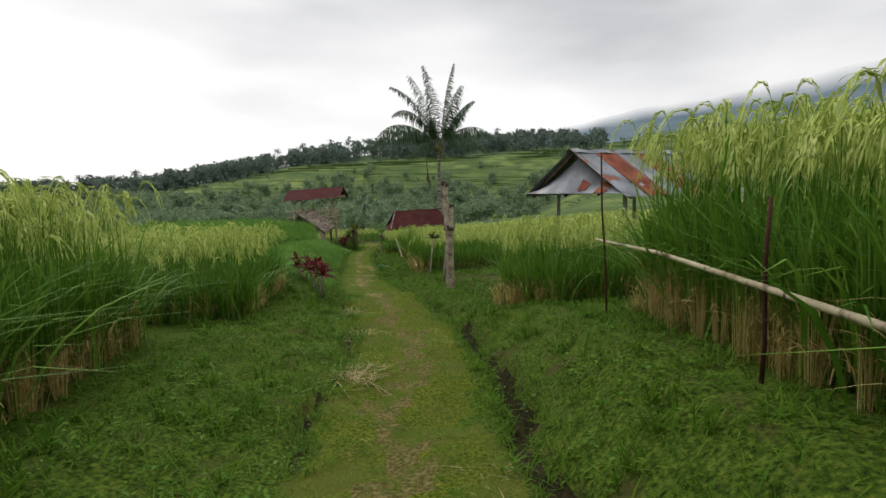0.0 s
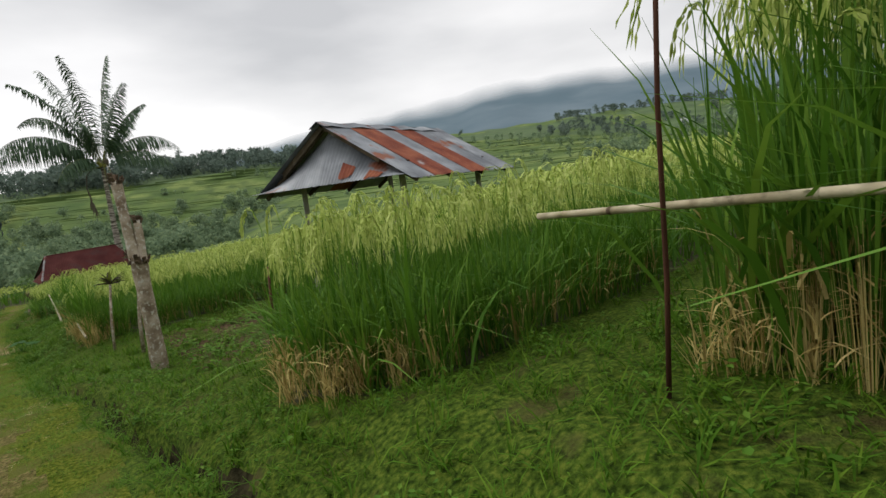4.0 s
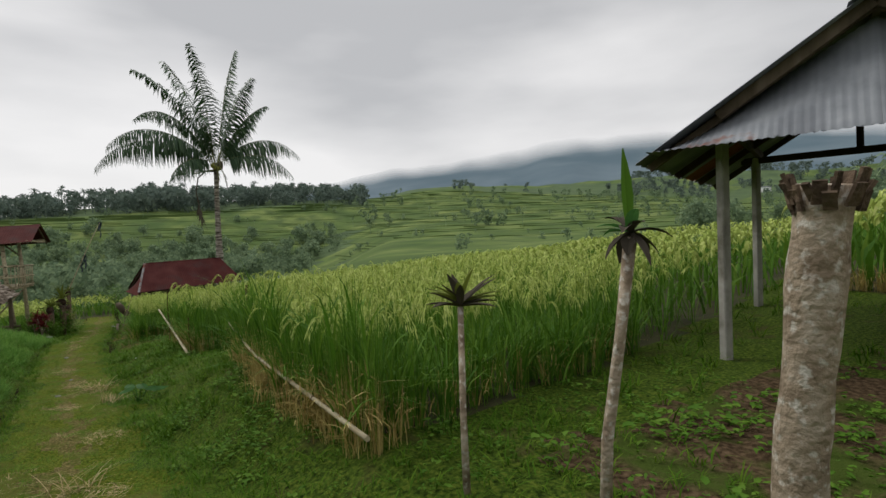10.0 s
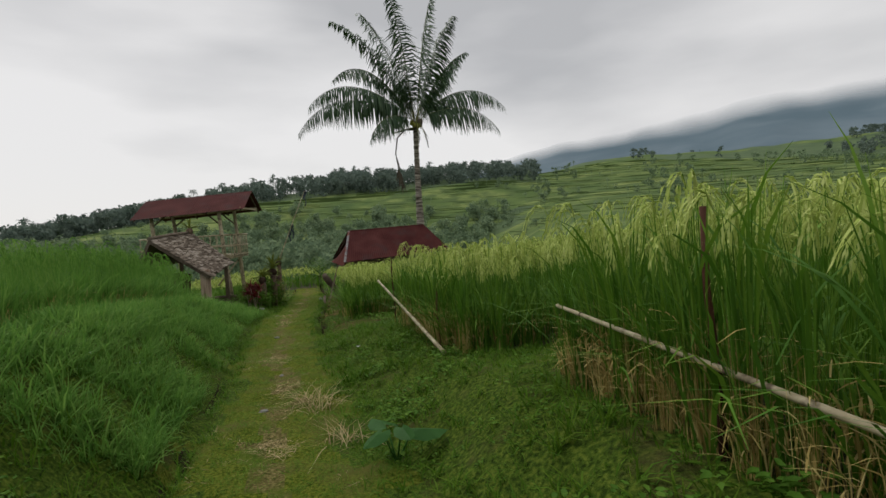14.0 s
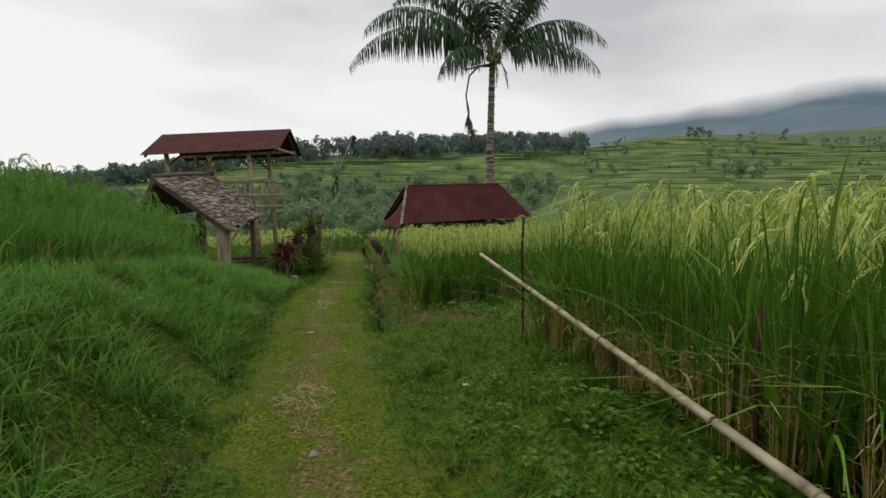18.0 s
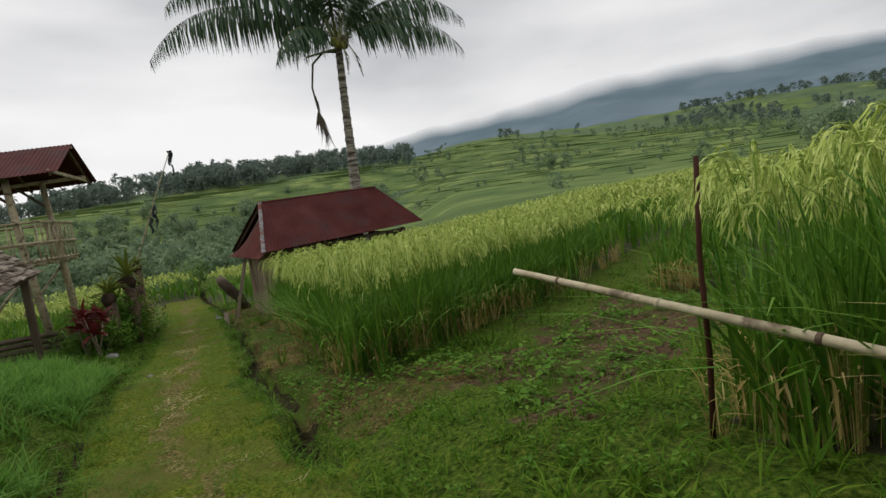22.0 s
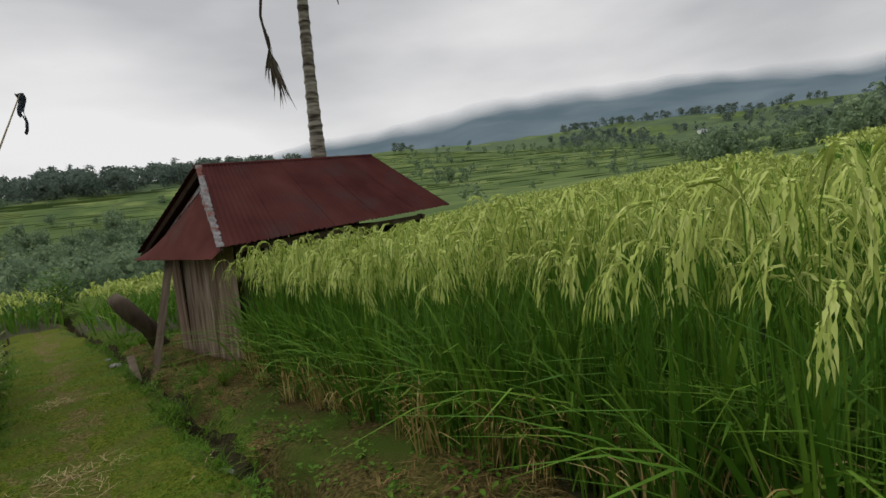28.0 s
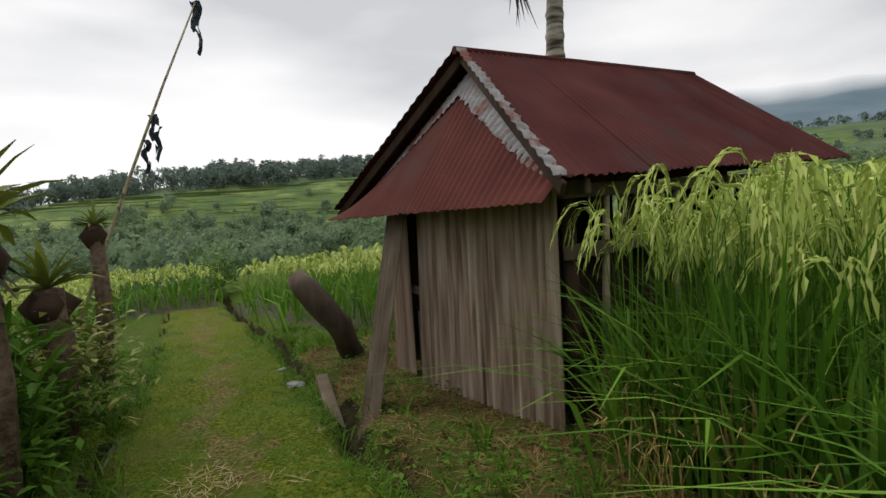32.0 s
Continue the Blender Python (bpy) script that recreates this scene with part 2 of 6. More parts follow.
M["redroof"] = material("red_painted_sheet", [(0.3, (0.050, 0.014, 0.013)), (0.5, (0.068, 0.020, 0.018)), (0.75, (0.090, 0.031, 0.027))], 1.6, 7, 0.9, 0.1, 40, spec=0.08, mix_scale=1.5, mix_color=(0.058, 0.030, 0.028), mix_edge=(0.52, 0.72))
M["redgable"] = material("red_gable_sheet", [(0.3, (0.068, 0.020, 0.017)), (0.6, (0.100, 0.031, 0.024)), (0.8, (0.135, 0.055, 0.042))], 2.0, 7, 0.9, 0.1, 40, spec=0.08, mix_scale=1.2, mix_color=(0.080, 0.040, 0.033), mix_edge=(0.50, 0.70))
M["wallsheet"] = material("weathered_wall_sheet", [(0.34, (0.185, 0.125, 0.090)), (0.52, (0.350, 0.258, 0.195)), (0.70, (0.47, 0.385, 0.315))], 16.0, 4, 0.9, 0.25, 35, spec=0.1, stretch=(1, 1, 0.07), mix_scale=1.6, mix_color=(0.24, 0.155, 0.115), mix_edge=(0.50, 0.68))
M["bared"] = material("bared_sheet", [(0.3, (0.144, 0.130, 0.122)), (0.6, (0.245, 0.238, 0.238)), (0.8, (0.331, 0.324, 0.324))], 9, 6, 0.8, 0.3, 40, spec=0.15, mix_scale=4, mix_color=(0.16, 0.065, 0.05), mix_edge=(0.52, 0.62))
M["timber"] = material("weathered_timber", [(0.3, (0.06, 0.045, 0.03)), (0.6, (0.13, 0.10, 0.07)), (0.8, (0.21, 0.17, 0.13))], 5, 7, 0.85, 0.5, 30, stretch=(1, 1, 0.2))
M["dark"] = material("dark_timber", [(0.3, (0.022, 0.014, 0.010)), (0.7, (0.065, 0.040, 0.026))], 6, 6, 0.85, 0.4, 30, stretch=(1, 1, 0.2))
M["concrete"] = material("concrete_post", [(0.3, (0.26, 0.25, 0.22)), (0.7, (0.42, 0.40, 0.36))], 6, 7, 0.9, 0.4, 50, mix_scale=3, mix_color=(0.16, 0.15, 0.12), mix_edge=(0.55, 0.7))
M["bamboo"] = material("dry_bamboo", [(0.3, (0.27, 0.22, 0.13)), (0.7, (0.48, 0.42, 0.29))], 7, 6, 0.6, 0.2, 40, mix_scale=8, mix_color=(0.14, 0.11, 0.07), mix_edge=(0.56, 0.66))
M["bark"] = material("pale_bark", [(0.32, (0.17, 0.125, 0.085)), (0.5, (0.30, 0.238, 0.170)), (0.68, (0.43, 0.365, 0.285))], 7, 8, 0.9, 1.0, 30, spec=0.1, mix_scale=24, mix_color=(0.52, 0.485, 0.42), mix_edge=(0.54, 0.66))
M["scar"] = material("cut_bark", [(0.3, (0.05, 0.035, 0.024)), (0.7, (0.17, 0.12, 0.08))], 14, 6, 0.95, 1.0, 30)
M["palmbark"] = material("palm_bark", [(0.36, (0.055, 0.045, 0.036)), (0.5, (0.20, 0.175, 0.145)), (0.66, (0.40, 0.37, 0.32))], 4, 5, 0.9, 0.6, 20, stretch=(0.5, 0.5, 3.0))
M["palmleaf"] = material("palm_leaflet", [(0.1, (0.024, 0.056, 0.026)), (0.5, (0.050, 0.100, 0.044)), (0.9, (0.110, 0.165, 0.075))], 0.7, 3, 0.5, 0, island=0.6, trans=0.15, spec=0.35)
M["palmrib"] = material("palm_rib", [(0.3, (0.10, 0.12, 0.03)), (0.7, (0.20, 0.20, 0.07))], 3, 3, 0.6, 0)
M["deadleaf"] = material("dead_palm_leaf", [(0.3, (0.05, 0.042, 0.032)), (0.7, (0.13, 0.11, 0.08))], 2, 4, 0.9, 0, island=0.5)
M["thatch"] = material("grey_thatch", [(0.2, (0.060, 0.046, 0.034)), (0.5, (0.150, 0.120, 0.092)), (0.8, (0.29, 0.25, 0.205))], 9, 8, 0.95, 1.0, 40, shared=0.5, spec=0.05)
M["redleaf"] = material("red_cordyline_leaf", [(0.1, (0.055, 0.010, 0.012)), (0.5, (0.14, 0.022, 0.020)), (0.9, (0.27, 0.060, 0.035))], 3, 3, 0.5, 0, island=0.7, trans=0.2)
M["brom"] = material("yellow_green_leaf", [(0.1, (0.075, 0.115, 0.018)), (0.5, (0.17, 0.20, 0.035)), (0.9, (0.30, 0.29, 0.07))], 3, 3, 0.5, 0, island=0.7, trans=0.2)
M["taro"] = material("taro_leaf", [(0.2, (0.045, 0.14, 0.030)), (0.8, (0.085, 0.22, 0.055))], 6, 4, 0.5, 0.1, trans=0.2)
M["cloth"] = material("dark_tattered_cloth", [(0.3, (0.042, 0.053, 0.068)), (0.7, (0.114, 0.137, 0.163))], 5, 4, 0.9, 0.2)
M["stone"] = material("grey_stone", [(0.3, (0.12, 0.115, 0.10)), (0.7, (0.30, 0.29, 0.27))], 6, 8, 0.9, 0.7, 30)
M["white"] = material("white_wall", [(0.3, (0.70, 0.71, 0.72)), (0.7, (0.80, 0.80, 0.80))], 0.5, 4, 0.8, 0)
# Blue-grey is painted-in haze, not the slope's own dark green.
M["mountain"] = material("haze_coloured_mountain", [(0.35, (0.100, 0.140, 0.165)), (0.65, (0.140, 0.180, 0.205))], 0.004, 8, 1.0, 0, spec=0.0)

# The mesh turns transparent towards its top, standing in for low cloud.
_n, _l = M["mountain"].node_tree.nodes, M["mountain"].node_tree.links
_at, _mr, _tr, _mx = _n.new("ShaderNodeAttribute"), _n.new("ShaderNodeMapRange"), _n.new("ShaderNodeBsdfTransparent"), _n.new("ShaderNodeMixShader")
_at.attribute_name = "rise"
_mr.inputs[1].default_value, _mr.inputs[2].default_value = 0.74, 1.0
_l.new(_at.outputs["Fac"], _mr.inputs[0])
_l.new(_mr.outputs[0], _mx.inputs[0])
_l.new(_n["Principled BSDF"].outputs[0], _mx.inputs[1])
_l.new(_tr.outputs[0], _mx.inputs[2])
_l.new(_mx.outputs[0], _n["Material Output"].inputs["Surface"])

# ---- plan: s runs along the footpath, r to its right ----
DS, DR = (-0.30, 0.954), (0.954, 0.30)


def W(s, r, z=0.0):
    return Vector((DS[0] * s + DR[0] * r, DS[1] * s + DR[1] * r, z))


CAM_S = [-8, -4.15, 0, 2.5, 5.0, 7.5, 9.2, 12.4, 14.8, 17.9, 20.0, 22.8, 25.6, 27.8, 29.6, 32.4, 40, 48]
CAM_R = [0.70, 0.80, 1.15, 1.40, 1.35, 1.05, 0.85, 0.75, 0.60, 0.55, 0.55, 0.50, 0.42, 0.45, 0.55, 0.85, 1.30, 1.5]
PATH_Z = [1.10, 0.80, 0.36, 0.22, 0.05, -0.05, -0.22, -0.66, -0.93, -1.14, -1.30, -1.44, -1.58, -1.66, -1.74, -1.98, -2.45, -3.0]
RIGHT_Z = [0.55, 0.50, 0.55, 0.40, 0.12, -0.10, -0.04, 0.40, 0.58, 0.48, 0.35, 0.35, 0.10, 0.05, 0.05, -0.05, 0.1, 0.1]
LEFT_Z = [0.25, 0.25, 0.22, 0.20, 0.18, 0.25, 0.50, 0.95, 1.10, 1.15, 1.12, 1.05, 0.90, 0.75, 0.50, 0.20, 0.0, 0.0]


def sm(a, b, x):
    t = np.clip((x - a) / (b - a), 0, 1)
    return t * t * (3 - 2 * t)


def path_r(s):
    return np.interp(s, CAM_S, CAM_R)


def wob(x, y, k):
    return np.sin(x * 1.7 * k + 1.3) * np.cos(y * 2.1 * k + 0.4) + 0.6 * np.sin(x * 3.9 * k + y * 2.7 * k) + 0.4 * np.cos(y * 5.3 * k - x * 4.1 * k + 2)


def near_z(s, r):
    u = r - path_r(s)
    z = np.interp(s, CAM_S, PATH_Z)
    j = 0.10 * np.sin(s * 1.9) + 0.06 * np.sin(s * 4.7 + 1)
    right, left = np.interp(s, CAM_S, RIGHT_Z), np.interp(s, CAM_S, LEFT_Z)
    z = z + right * sm(0.95, 1.9, u) + left * sm(-0.75, -2.2, u)
    z = z - 0.36 * np.exp(-((u - 0.92 - j * 0.7) / (0.085 + 0.035 * sm(7, 4, s) + 0.04 * sm(25, 27, s))) ** 2) * sm(-6, -4, s) * (1 - sm(11.0, 12.0, s) * sm(25.7, 25.2, s)) * (0.72 + 0.28 * np.sin(s * 2.7)) - 0.16 * np.exp(-((u + 0.82 + j * 0.5) / 0.075) ** 2) * (0.6 + 0.4 * np.sin(s * 2.1 + 1))
    z = z + 0.055 * np.clip(u - 5, 0, 200) - 0.05 * np.clip(-u - 6, 0, 60)
    z = z + 0.022 * wob(s, r, 1.0) + 0.012 * wob(s, r, 3.1) - 0.03 * np.exp(-(u / 0.22) ** 2)
    return z


FAR_S = 20.0
# the far land by bearing: foot and head of the terraces, ridge, fields and foothills, as angles over the horizon
WEST_AZ, TERRACE_EL, RIDGE_EL = [-40, -23, -18, -12, -8, -2, 6, 15, 22, 28], [-0.6, 0.2, 1.0, 2.2, 2.9, 3.2, 3.7, 4.0, 4.3, 4.6], [-0.4, 0.5, 1.2, 2.3, 3.2, 4.1, 4.9, 4.9, 4.8, 4.9]
EAST_AZ, FIELD_EL, FOOT_EL = [22, 27, 34, 40, 46, 58, 64, 72, 90], [4.3, 4.7, 5.4, 5.0, 4.4, 3.2, 2.4, 2.2, 2.6], [4.5, 4.9, 5.7, 5.5, 5.3, 5.5, 5.3, 4.8, 4.4]


def polar(s, r):
    return np.hypot(s - FAR_S, r), np.degrees(np.arctan2(r, s - FAR_S))


def at_polar(d, az):
    return FAR_S + d * np.cos(az), d * np.sin(az)


def piecewise(d, ds, es):
    """Heights between rings of distance whose elevations differ with the bearing."""
    out = np.zeros(np.shape(d)) + es[-1]
    for d0, d1, e0, e1 in zip(ds, ds[1:], es, es[1:]):
        out = np.where((d >= d0) & (d < d1), e0 + (e1 - e0) * (d - d0) / (d1 - d0), out)
    return np.where(d < ds[0], es[0], out)


def far_z(s, r):
    d, az = polar(s, r)
    a = np.where(az < -110, -az, az)
    top, ridge = np.interp(a, WEST_AZ, TERRACE_EL), np.interp(a, WEST_AZ, RIDGE_EL)
    field, foot = np.interp(a, EAST_AZ, FIELD_EL), np.interp(a, EAST_AZ, FOOT_EL)
    one = np.ones(np.shape(d))
    west = piecewise(d, [55, 95, 235, 340, 430, 600, 900, 4000], [-5.2 * one, -6.0 * one, -1.2 * one, top, ridge, ridge - 2, 0.6 * one, 0.1 * one])
    east = piecewise(d, [55, 95, 235, 340, 430, 600, 900, 4000], [-2.4 * one, -1.0 * one, 1.8 * one, np.minimum(3.4, field - 0.4), field, foot, foot - 2.5, 0.1 * one])
    k = sm(20, 32, a)
    el = west * (1 - k) + east * k
    return 0.4 + d * np.tan(np.radians(el)) + 0.5 * wob(s, r, 0.02)


def ground_z(s, r):
    s, r = np.asarray(s, float), np.asarray(r, float)
    sw = 51 + 5 * sm(0, 20, r) + 10 * sm(0, 20, r)
    k = np.maximum(sm(0, 26, s - sw), np.maximum(sm(60, 110, r), sm(-22, -60, r)))
    k = np.maximum(k, sm(-30, -60, s))
    return near_z(s, r) * (1 - k) + far_z(s, r) * k


def gz(s, r):
    return float(ground_z(s, r))


def spaced(lo, hi, fine_lo, fine_hi, step, grow):
    a = list(np.arange(fine_lo, fine_hi + 1e-6, step))
    d = step
    while a[-1] < hi:
        d *= grow
        a.append(a[-1] + d)
    d = step
    while a[0] > lo:
        d *= grow
        a.insert(0, a[0] - d)
    return np.array(a)


def link_mesh(name, me, parent=None, mats=()):
    ob = new(name, me)
    for m in mats:
        me.materials.append(m)
    if parent:
        ob.parent = parent
    return ob


def quad_mesh(name, verts, quads, midx=None, mats=(), parent=None, smooth=False):
    me = bpy.data.meshes.new(name)
    nv, nf = len(verts), len(quads)
    me.vertices.add(nv)
    me.vertices.foreach_set("co", np.ascontiguousarray(verts, np.float32).ravel())
    me.loops.add(nf * 4)
    me.loops.foreach_set("vertex_index", np.ascontiguousarray(quads, np.int32).ravel())
    me.polygons.add(nf)
    me.polygons.foreach_set("loop_start", np.arange(0, nf * 4, 4, dtype=np.int32))
    if midx is not None:
        me.polygons.foreach_set("material_index", np.ascontiguousarray(midx, np.int32))
    if smooth:
        me.polygons.foreach_set("use_smooth", np.ones(nf, bool))
    me.update(calc_edges=True)
    return link_mesh(name, me, parent, mats)


def to_world(s, r, z):
    return np.stack([DS[0] * s + DR[0] * r, DS[1] * s + DR[1] * r, z], -1)


# fields of rice, corners in (s, r), counter-clockwise or clockwise
FIELDS = {
    "A": [(-9, 1.97), (1.7, 4.10), (2.3, 26), (-9, 26)],
    "B": [(3.3, 3.5), (4.3, 2.95), (5.9, 3.6), (8.3, 10.6), (13, 30), (3.9, 30)],
    "C": [(11.4, 2.48), (14.4, 2.42), (17.6, 2.92), (18.4, 30), (15.2, 30), (12.4, 8)],
    "D": [(10.2, 12.0), (11.5, 11.4), (12.7, 11.8), (15.0, 30), (12.8, 30)],
    "E": [(19.5, 2.70), (23.5, 2.70), (30.2, 26), (20.3, 26)],
    "F": [(26.95, 1.98), (34.25, 2.80), (34.9, 8.0), (37.2, 30.0)],
    "F2": [(35.1, 8.1), (48, 8.1), (52, 30), (37.9, 30)],
    "G": [(25.75, 6.35), (26.8, 6.15), (34.3, 29.5), (31.9, 29.5)],
    "L1": [(-9, -1.35), (3.0, -1.95), (3.2, -9), (-9, -9)],
    "L2": [(4.4, -1.0), (8.0, -1.05), (8.2, -9), (4.2, -9)],
    "L3": [(10.5, -2.25), (24.0, -2.25), (31.2, -2.0), (31.2, -6.5), (10.5, -6.5)],
    "H": [(39.6, 2.9), (49, 2.4), (52, 14), (40.5, 8.4)],
    "J": [(49.3, -3.2), (49.5, 2.2), (55, 2.4), (55, -3.2)],
    "I": [(40.8, -1.2), (52, -0.2), (52, -14), (40.0, -14)],
}


def inside(poly, s, r):
    """Signed distance into a convex polygon."""
    p = np.array(poly, float)
    a = 0.5 * np.sum(p[:, 0] * np.roll(p[:, 1], -1) - np.roll(p[:, 0], -1) * p[:, 1])
    best = np.full(np.shape(s), 1e9)
    for (s0, r0), (s1, r1) in zip(p, np.roll(p, -1, 0)):
        ln = math.hypot(s1 - s0, r1 - r0)
        d = ((s1 - s0) * (r - r0) - (r1 - r0) * (s - s0)) / ln * (1 if a > 0 else -1)
        best = np.minimum(best, d)
    return best


GARDEN = [[(6.9, 3.2), (10.8, 3.4), (10.6, 6.8), (8.2, 7.4)], [(24.5, 2.5), (26.2, 2.4), (27.0, 5.6), (25.2, 5.7)]]

# ---- ground: one sheet to the horizon ----
ss = spaced(-900, 3500, -6, 40, 0.21, 1.08)
rr = np.concatenate([spaced(-2600, -0.7, -2.4, -0.7, 0.13, 1.06)[:-1], np.arange(-0.7, 2.6, 0.055), spaced(2.6, 2600, 2.6, 5.0, 0.13, 1.06)])
S2, R2 = np.meshgrid(ss, rr, indexing="ij")
Z2 = ground_z(S2, R2)
ns, nr = S2.shape
idx = np.arange(ns * nr).reshape(ns, nr)
quads = np.stack([idx[:-1, :-1], idx[:-1, 1:], idx[1:, 1:], idx[1:, :-1]], -1).reshape(-1, 4)
sc, rc = ((S2[:-1, :-1] + S2[1:, 1:]) / 2).ravel(), ((R2[:-1, :-1] + R2[1:, 1:]) / 2).ravel()
uc = rc - path_r(sc)
jit = 0.06 * wob(sc, rc, 2.0) + 0.09 * wob(sc, rc * 0.2, 0.8)
mi = np.full(len(quads), 1)
mi[np.abs(uc + jit * 1.8) < 0.68] = 0
mi[np.abs(uc + 0.02 + jit * 1.5) < 0.12 + 0.12 * np.clip(wob(sc, rc * 0.5, 0.9), 0, 1.2)] = 2
jd = 0.10 * np.sin(sc * 1.9) + 0.06 * np.sin(sc * 4.7 + 1)
mi[((sc < 11.6) | (sc > 25.4)) & (np.abs(uc - 0.92 - jd * 0.7) < 0.06 + 0.03 * sm(7, 4, sc) + 0.04 * sm(25, 27, sc)) | ((np.abs(uc + 0.82 + jd * 0.5) < 0.04) & (np.sin(sc * 2.1 + 1) > -0.2))] = 3
mi[(sc > 25.8) & (sc < 39) & (uc > 1.05 + jit) & (uc < 2.4)] = 5
for g in GARDEN:
    mi[inside(g, sc + jit * 2, rc + jit * 3) > 0] = 4
for f in FIELDS.values():
    mi[inside(f, sc, rc) > 0.05] = 6
dd, azc = polar(sc, rc)
far = (dd > 42) | (rc < -18) | (sc < -12)
mi[far] = 7
mi[far & (azc < 24 + 5 * wob(sc, rc, 0.03)) & (dd < 262 + 24 * wob(sc, rc, 0.035))] = 8
mi[far & (azc < 27) & (dd > 346)] = 8
mi[far & (azc >= 27) & (dd > 440) & (wob(sc, rc, 0.012) < 0.5)] = 8
ground = quad_mesh("ground", to_world(S2, R2, Z2).reshape(-1, 3), quads, mi, [M[k] for k in ("turf", "bank", "track", "ditch", "soil", "moss", "paddy", "field", "woods")], smooth=True)
tagged(ground, "grassy terraced hillside with a trodden footpath and ditches", "ground", kind="structure")


# ---- small makers ----
def part(name, bm, mat, parent=None, label=""):
    me = bpy.data.meshes.new(name)
    bm.to_mesh(me)
    bm.free()
    ob = link_mesh(name, me, parent, [mat] if not isinstance(mat, (list, tuple)) else mat)
    if label:
        ob["label"] = label
    return ob


def thing(name, place, label, category, group=""):
    e = new(name)
    e.location = place
    bpy.context.view_layer.update()
    return tagged(e, label, category, group)


def hold(ob, e):
    """Hang a mesh made in world coordinates under a thing."""
    ob.parent = e
    ob.matrix_parent_inverse = Matrix.Translation(-Vector(e.location))
    return ob


def under(ob, p):
    """Hang a mesh made in world coordinates under a part, whose own frame is the world's."""
    ob.parent = p
    return ob


def tube(points, radii, n=8, bm=None, wobble=0.0, seed=0, squash=1.0):
    bm = bm or bmesh.new()
    q = random.Random(seed)
    pts = [Vector(p) for p in points]
    rings = []
    for i, p in enumerate(pts):
        d = (pts[min(i + 1, len(pts) - 1)] - pts[max(i - 1, 0)]).normalized()
        a = d.cross(Vector((0.13, 0.99, 0.05))).normalized() if abs(d.y) < 0.95 else d.cross(Vector((1, 0, 0))).normalized()
        b = d.cross(a)
        rings.append([bm.verts.new(p + (a * math.cos(t) + b * math.sin(t) * squash) * radii[i] * (1 + q.uniform(-wobble, wobble))) for t in [2 * math.pi * k / n for k in range(n)]])
    for r0, r1 in zip(rings, rings[1:]):
        for k in range(n):
            bm.faces.new((r0[k], r0[(k + 1) % n], r1[(k + 1) % n], r1[k]))
    bm.faces.new(rings[0][::-1])
    bm.faces.new(rings[-1])
    for f in bm.faces:
        f.smooth = len(f.verts) == 4
    return bm


def beam(a, b, w, h, up=(0, 0, 1), bevel=0.006, bm=None):
    """A squared timber from a to b."""
    bm = bm or bmesh.new()
    a, b = Vector(a), Vector(b)
    d = (b - a).normalized()
    x = d.cross(Vector(up))
    x = x.normalized() if x.length > 1e-3 else Vector((1, 0, 0))
    y = x.cross(d).normalized()
    vs = [bm.verts.new(p + x * sx * w / 2 + y * sy * h / 2) for p in (a, b) for sx, sy in ((-1, -1), (1, -1), (1, 1), (-1, 1))]
    fs = [(0, 3, 2, 1), (4, 5, 6, 7)] + [(i, (i + 1) % 4, (i + 1) % 4 + 4, i + 4) for i in range(4)]
    made = [bm.faces.new([vs[i] for i in f]) for f in fs]
    if bevel:
        bmesh.ops.bevel(bm, geom=list({e for f in made for e in f.edges}), offset=bevel, segments=1, affect="EDGES")
    return bm


def sheet(p00, p10, p01, p11, pitch=0.085, amp=0.009, rows=3, ragged=0.0, sag=0.0, seed=0, thick=0.004):
    """A corrugated sheet: waves run from the 0-edge (p00-p10) to the 1-edge (p01-p11)."""
    q = random.Random(seed)
    p00, p10, p01, p11 = map(Vector, (p00, p10, p01, p11))
    w = max((p10 - p00).length, (p11 - p01).length)
    n = max(8, int(w / pitch) * 4)
    nrm = ((p10 - p00) + (p11 - p01)).cross((p01 - p00) + (p11 - p10)).normalized()
    if nrm.z < 0:
        nrm = -nrm
    bm = bmesh.new()
    lay = []
    for off in (0.0, -thick):
        g = []
        for i in range(n + 1):
            a = i / n
            end = 1 + ragged * q.uniform(-1, 1)
            col = []
            for j in range(rows + 1):
                b = j / rows * (end if j == rows else 1)
                p = p00.lerp(p10, a).lerp(p01.lerp(p11, a), b)
                p = p + nrm * (amp * math.sin(a * w / pitch * 2 * math.pi) + off) - Vector((0, 0, sag * math.sin(math.pi * a)))
                col.append(bm.verts.new(p))
            g.append(col)
        lay.append(g)
        for i in range(n):
            for j in range(rows):
                f = bm.faces.new((g[i][j], g[i + 1][j], g[i + 1][j + 1], g[i][j + 1]))
                f.smooth = True
    return bm


# ---- rice ----
def blade(out, base, az, ht, lean, width, seg, curl, twist=0.0):
    """Quads of one leaf blade that rises, leans out and bends over."""
    dx, dy = math.cos(az), math.sin(az)
    px, py = -math.sin(az + twist), math.cos(az + twist)
    pts = []
    for i in range(seg + 1):
        t = i / seg
        o = lean * (t + curl * t * t * t)
        z = ht * (t - 0.30 * curl * t * t * t)
        wd = width * (0.55 + 0.9 * t if t < 0.5 else 1.0) * (1 - max(0, t - 0.45) / 0.56) / 2 + 0.0006
        pts.append((base[0] + dx * o, base[1] + dy * o, base[2] + z, wd))
    v0 = len(out[0])
    for x, y, z, wd in pts:
        out[0].append((x + px * wd, y + py * wd, z))
        out[0].append((x - px * wd, y - py * wd, z))
    for i in range(seg):
        k = v0 + 2 * i
        out[1].append((k, k + 1, k + 3, k + 2))


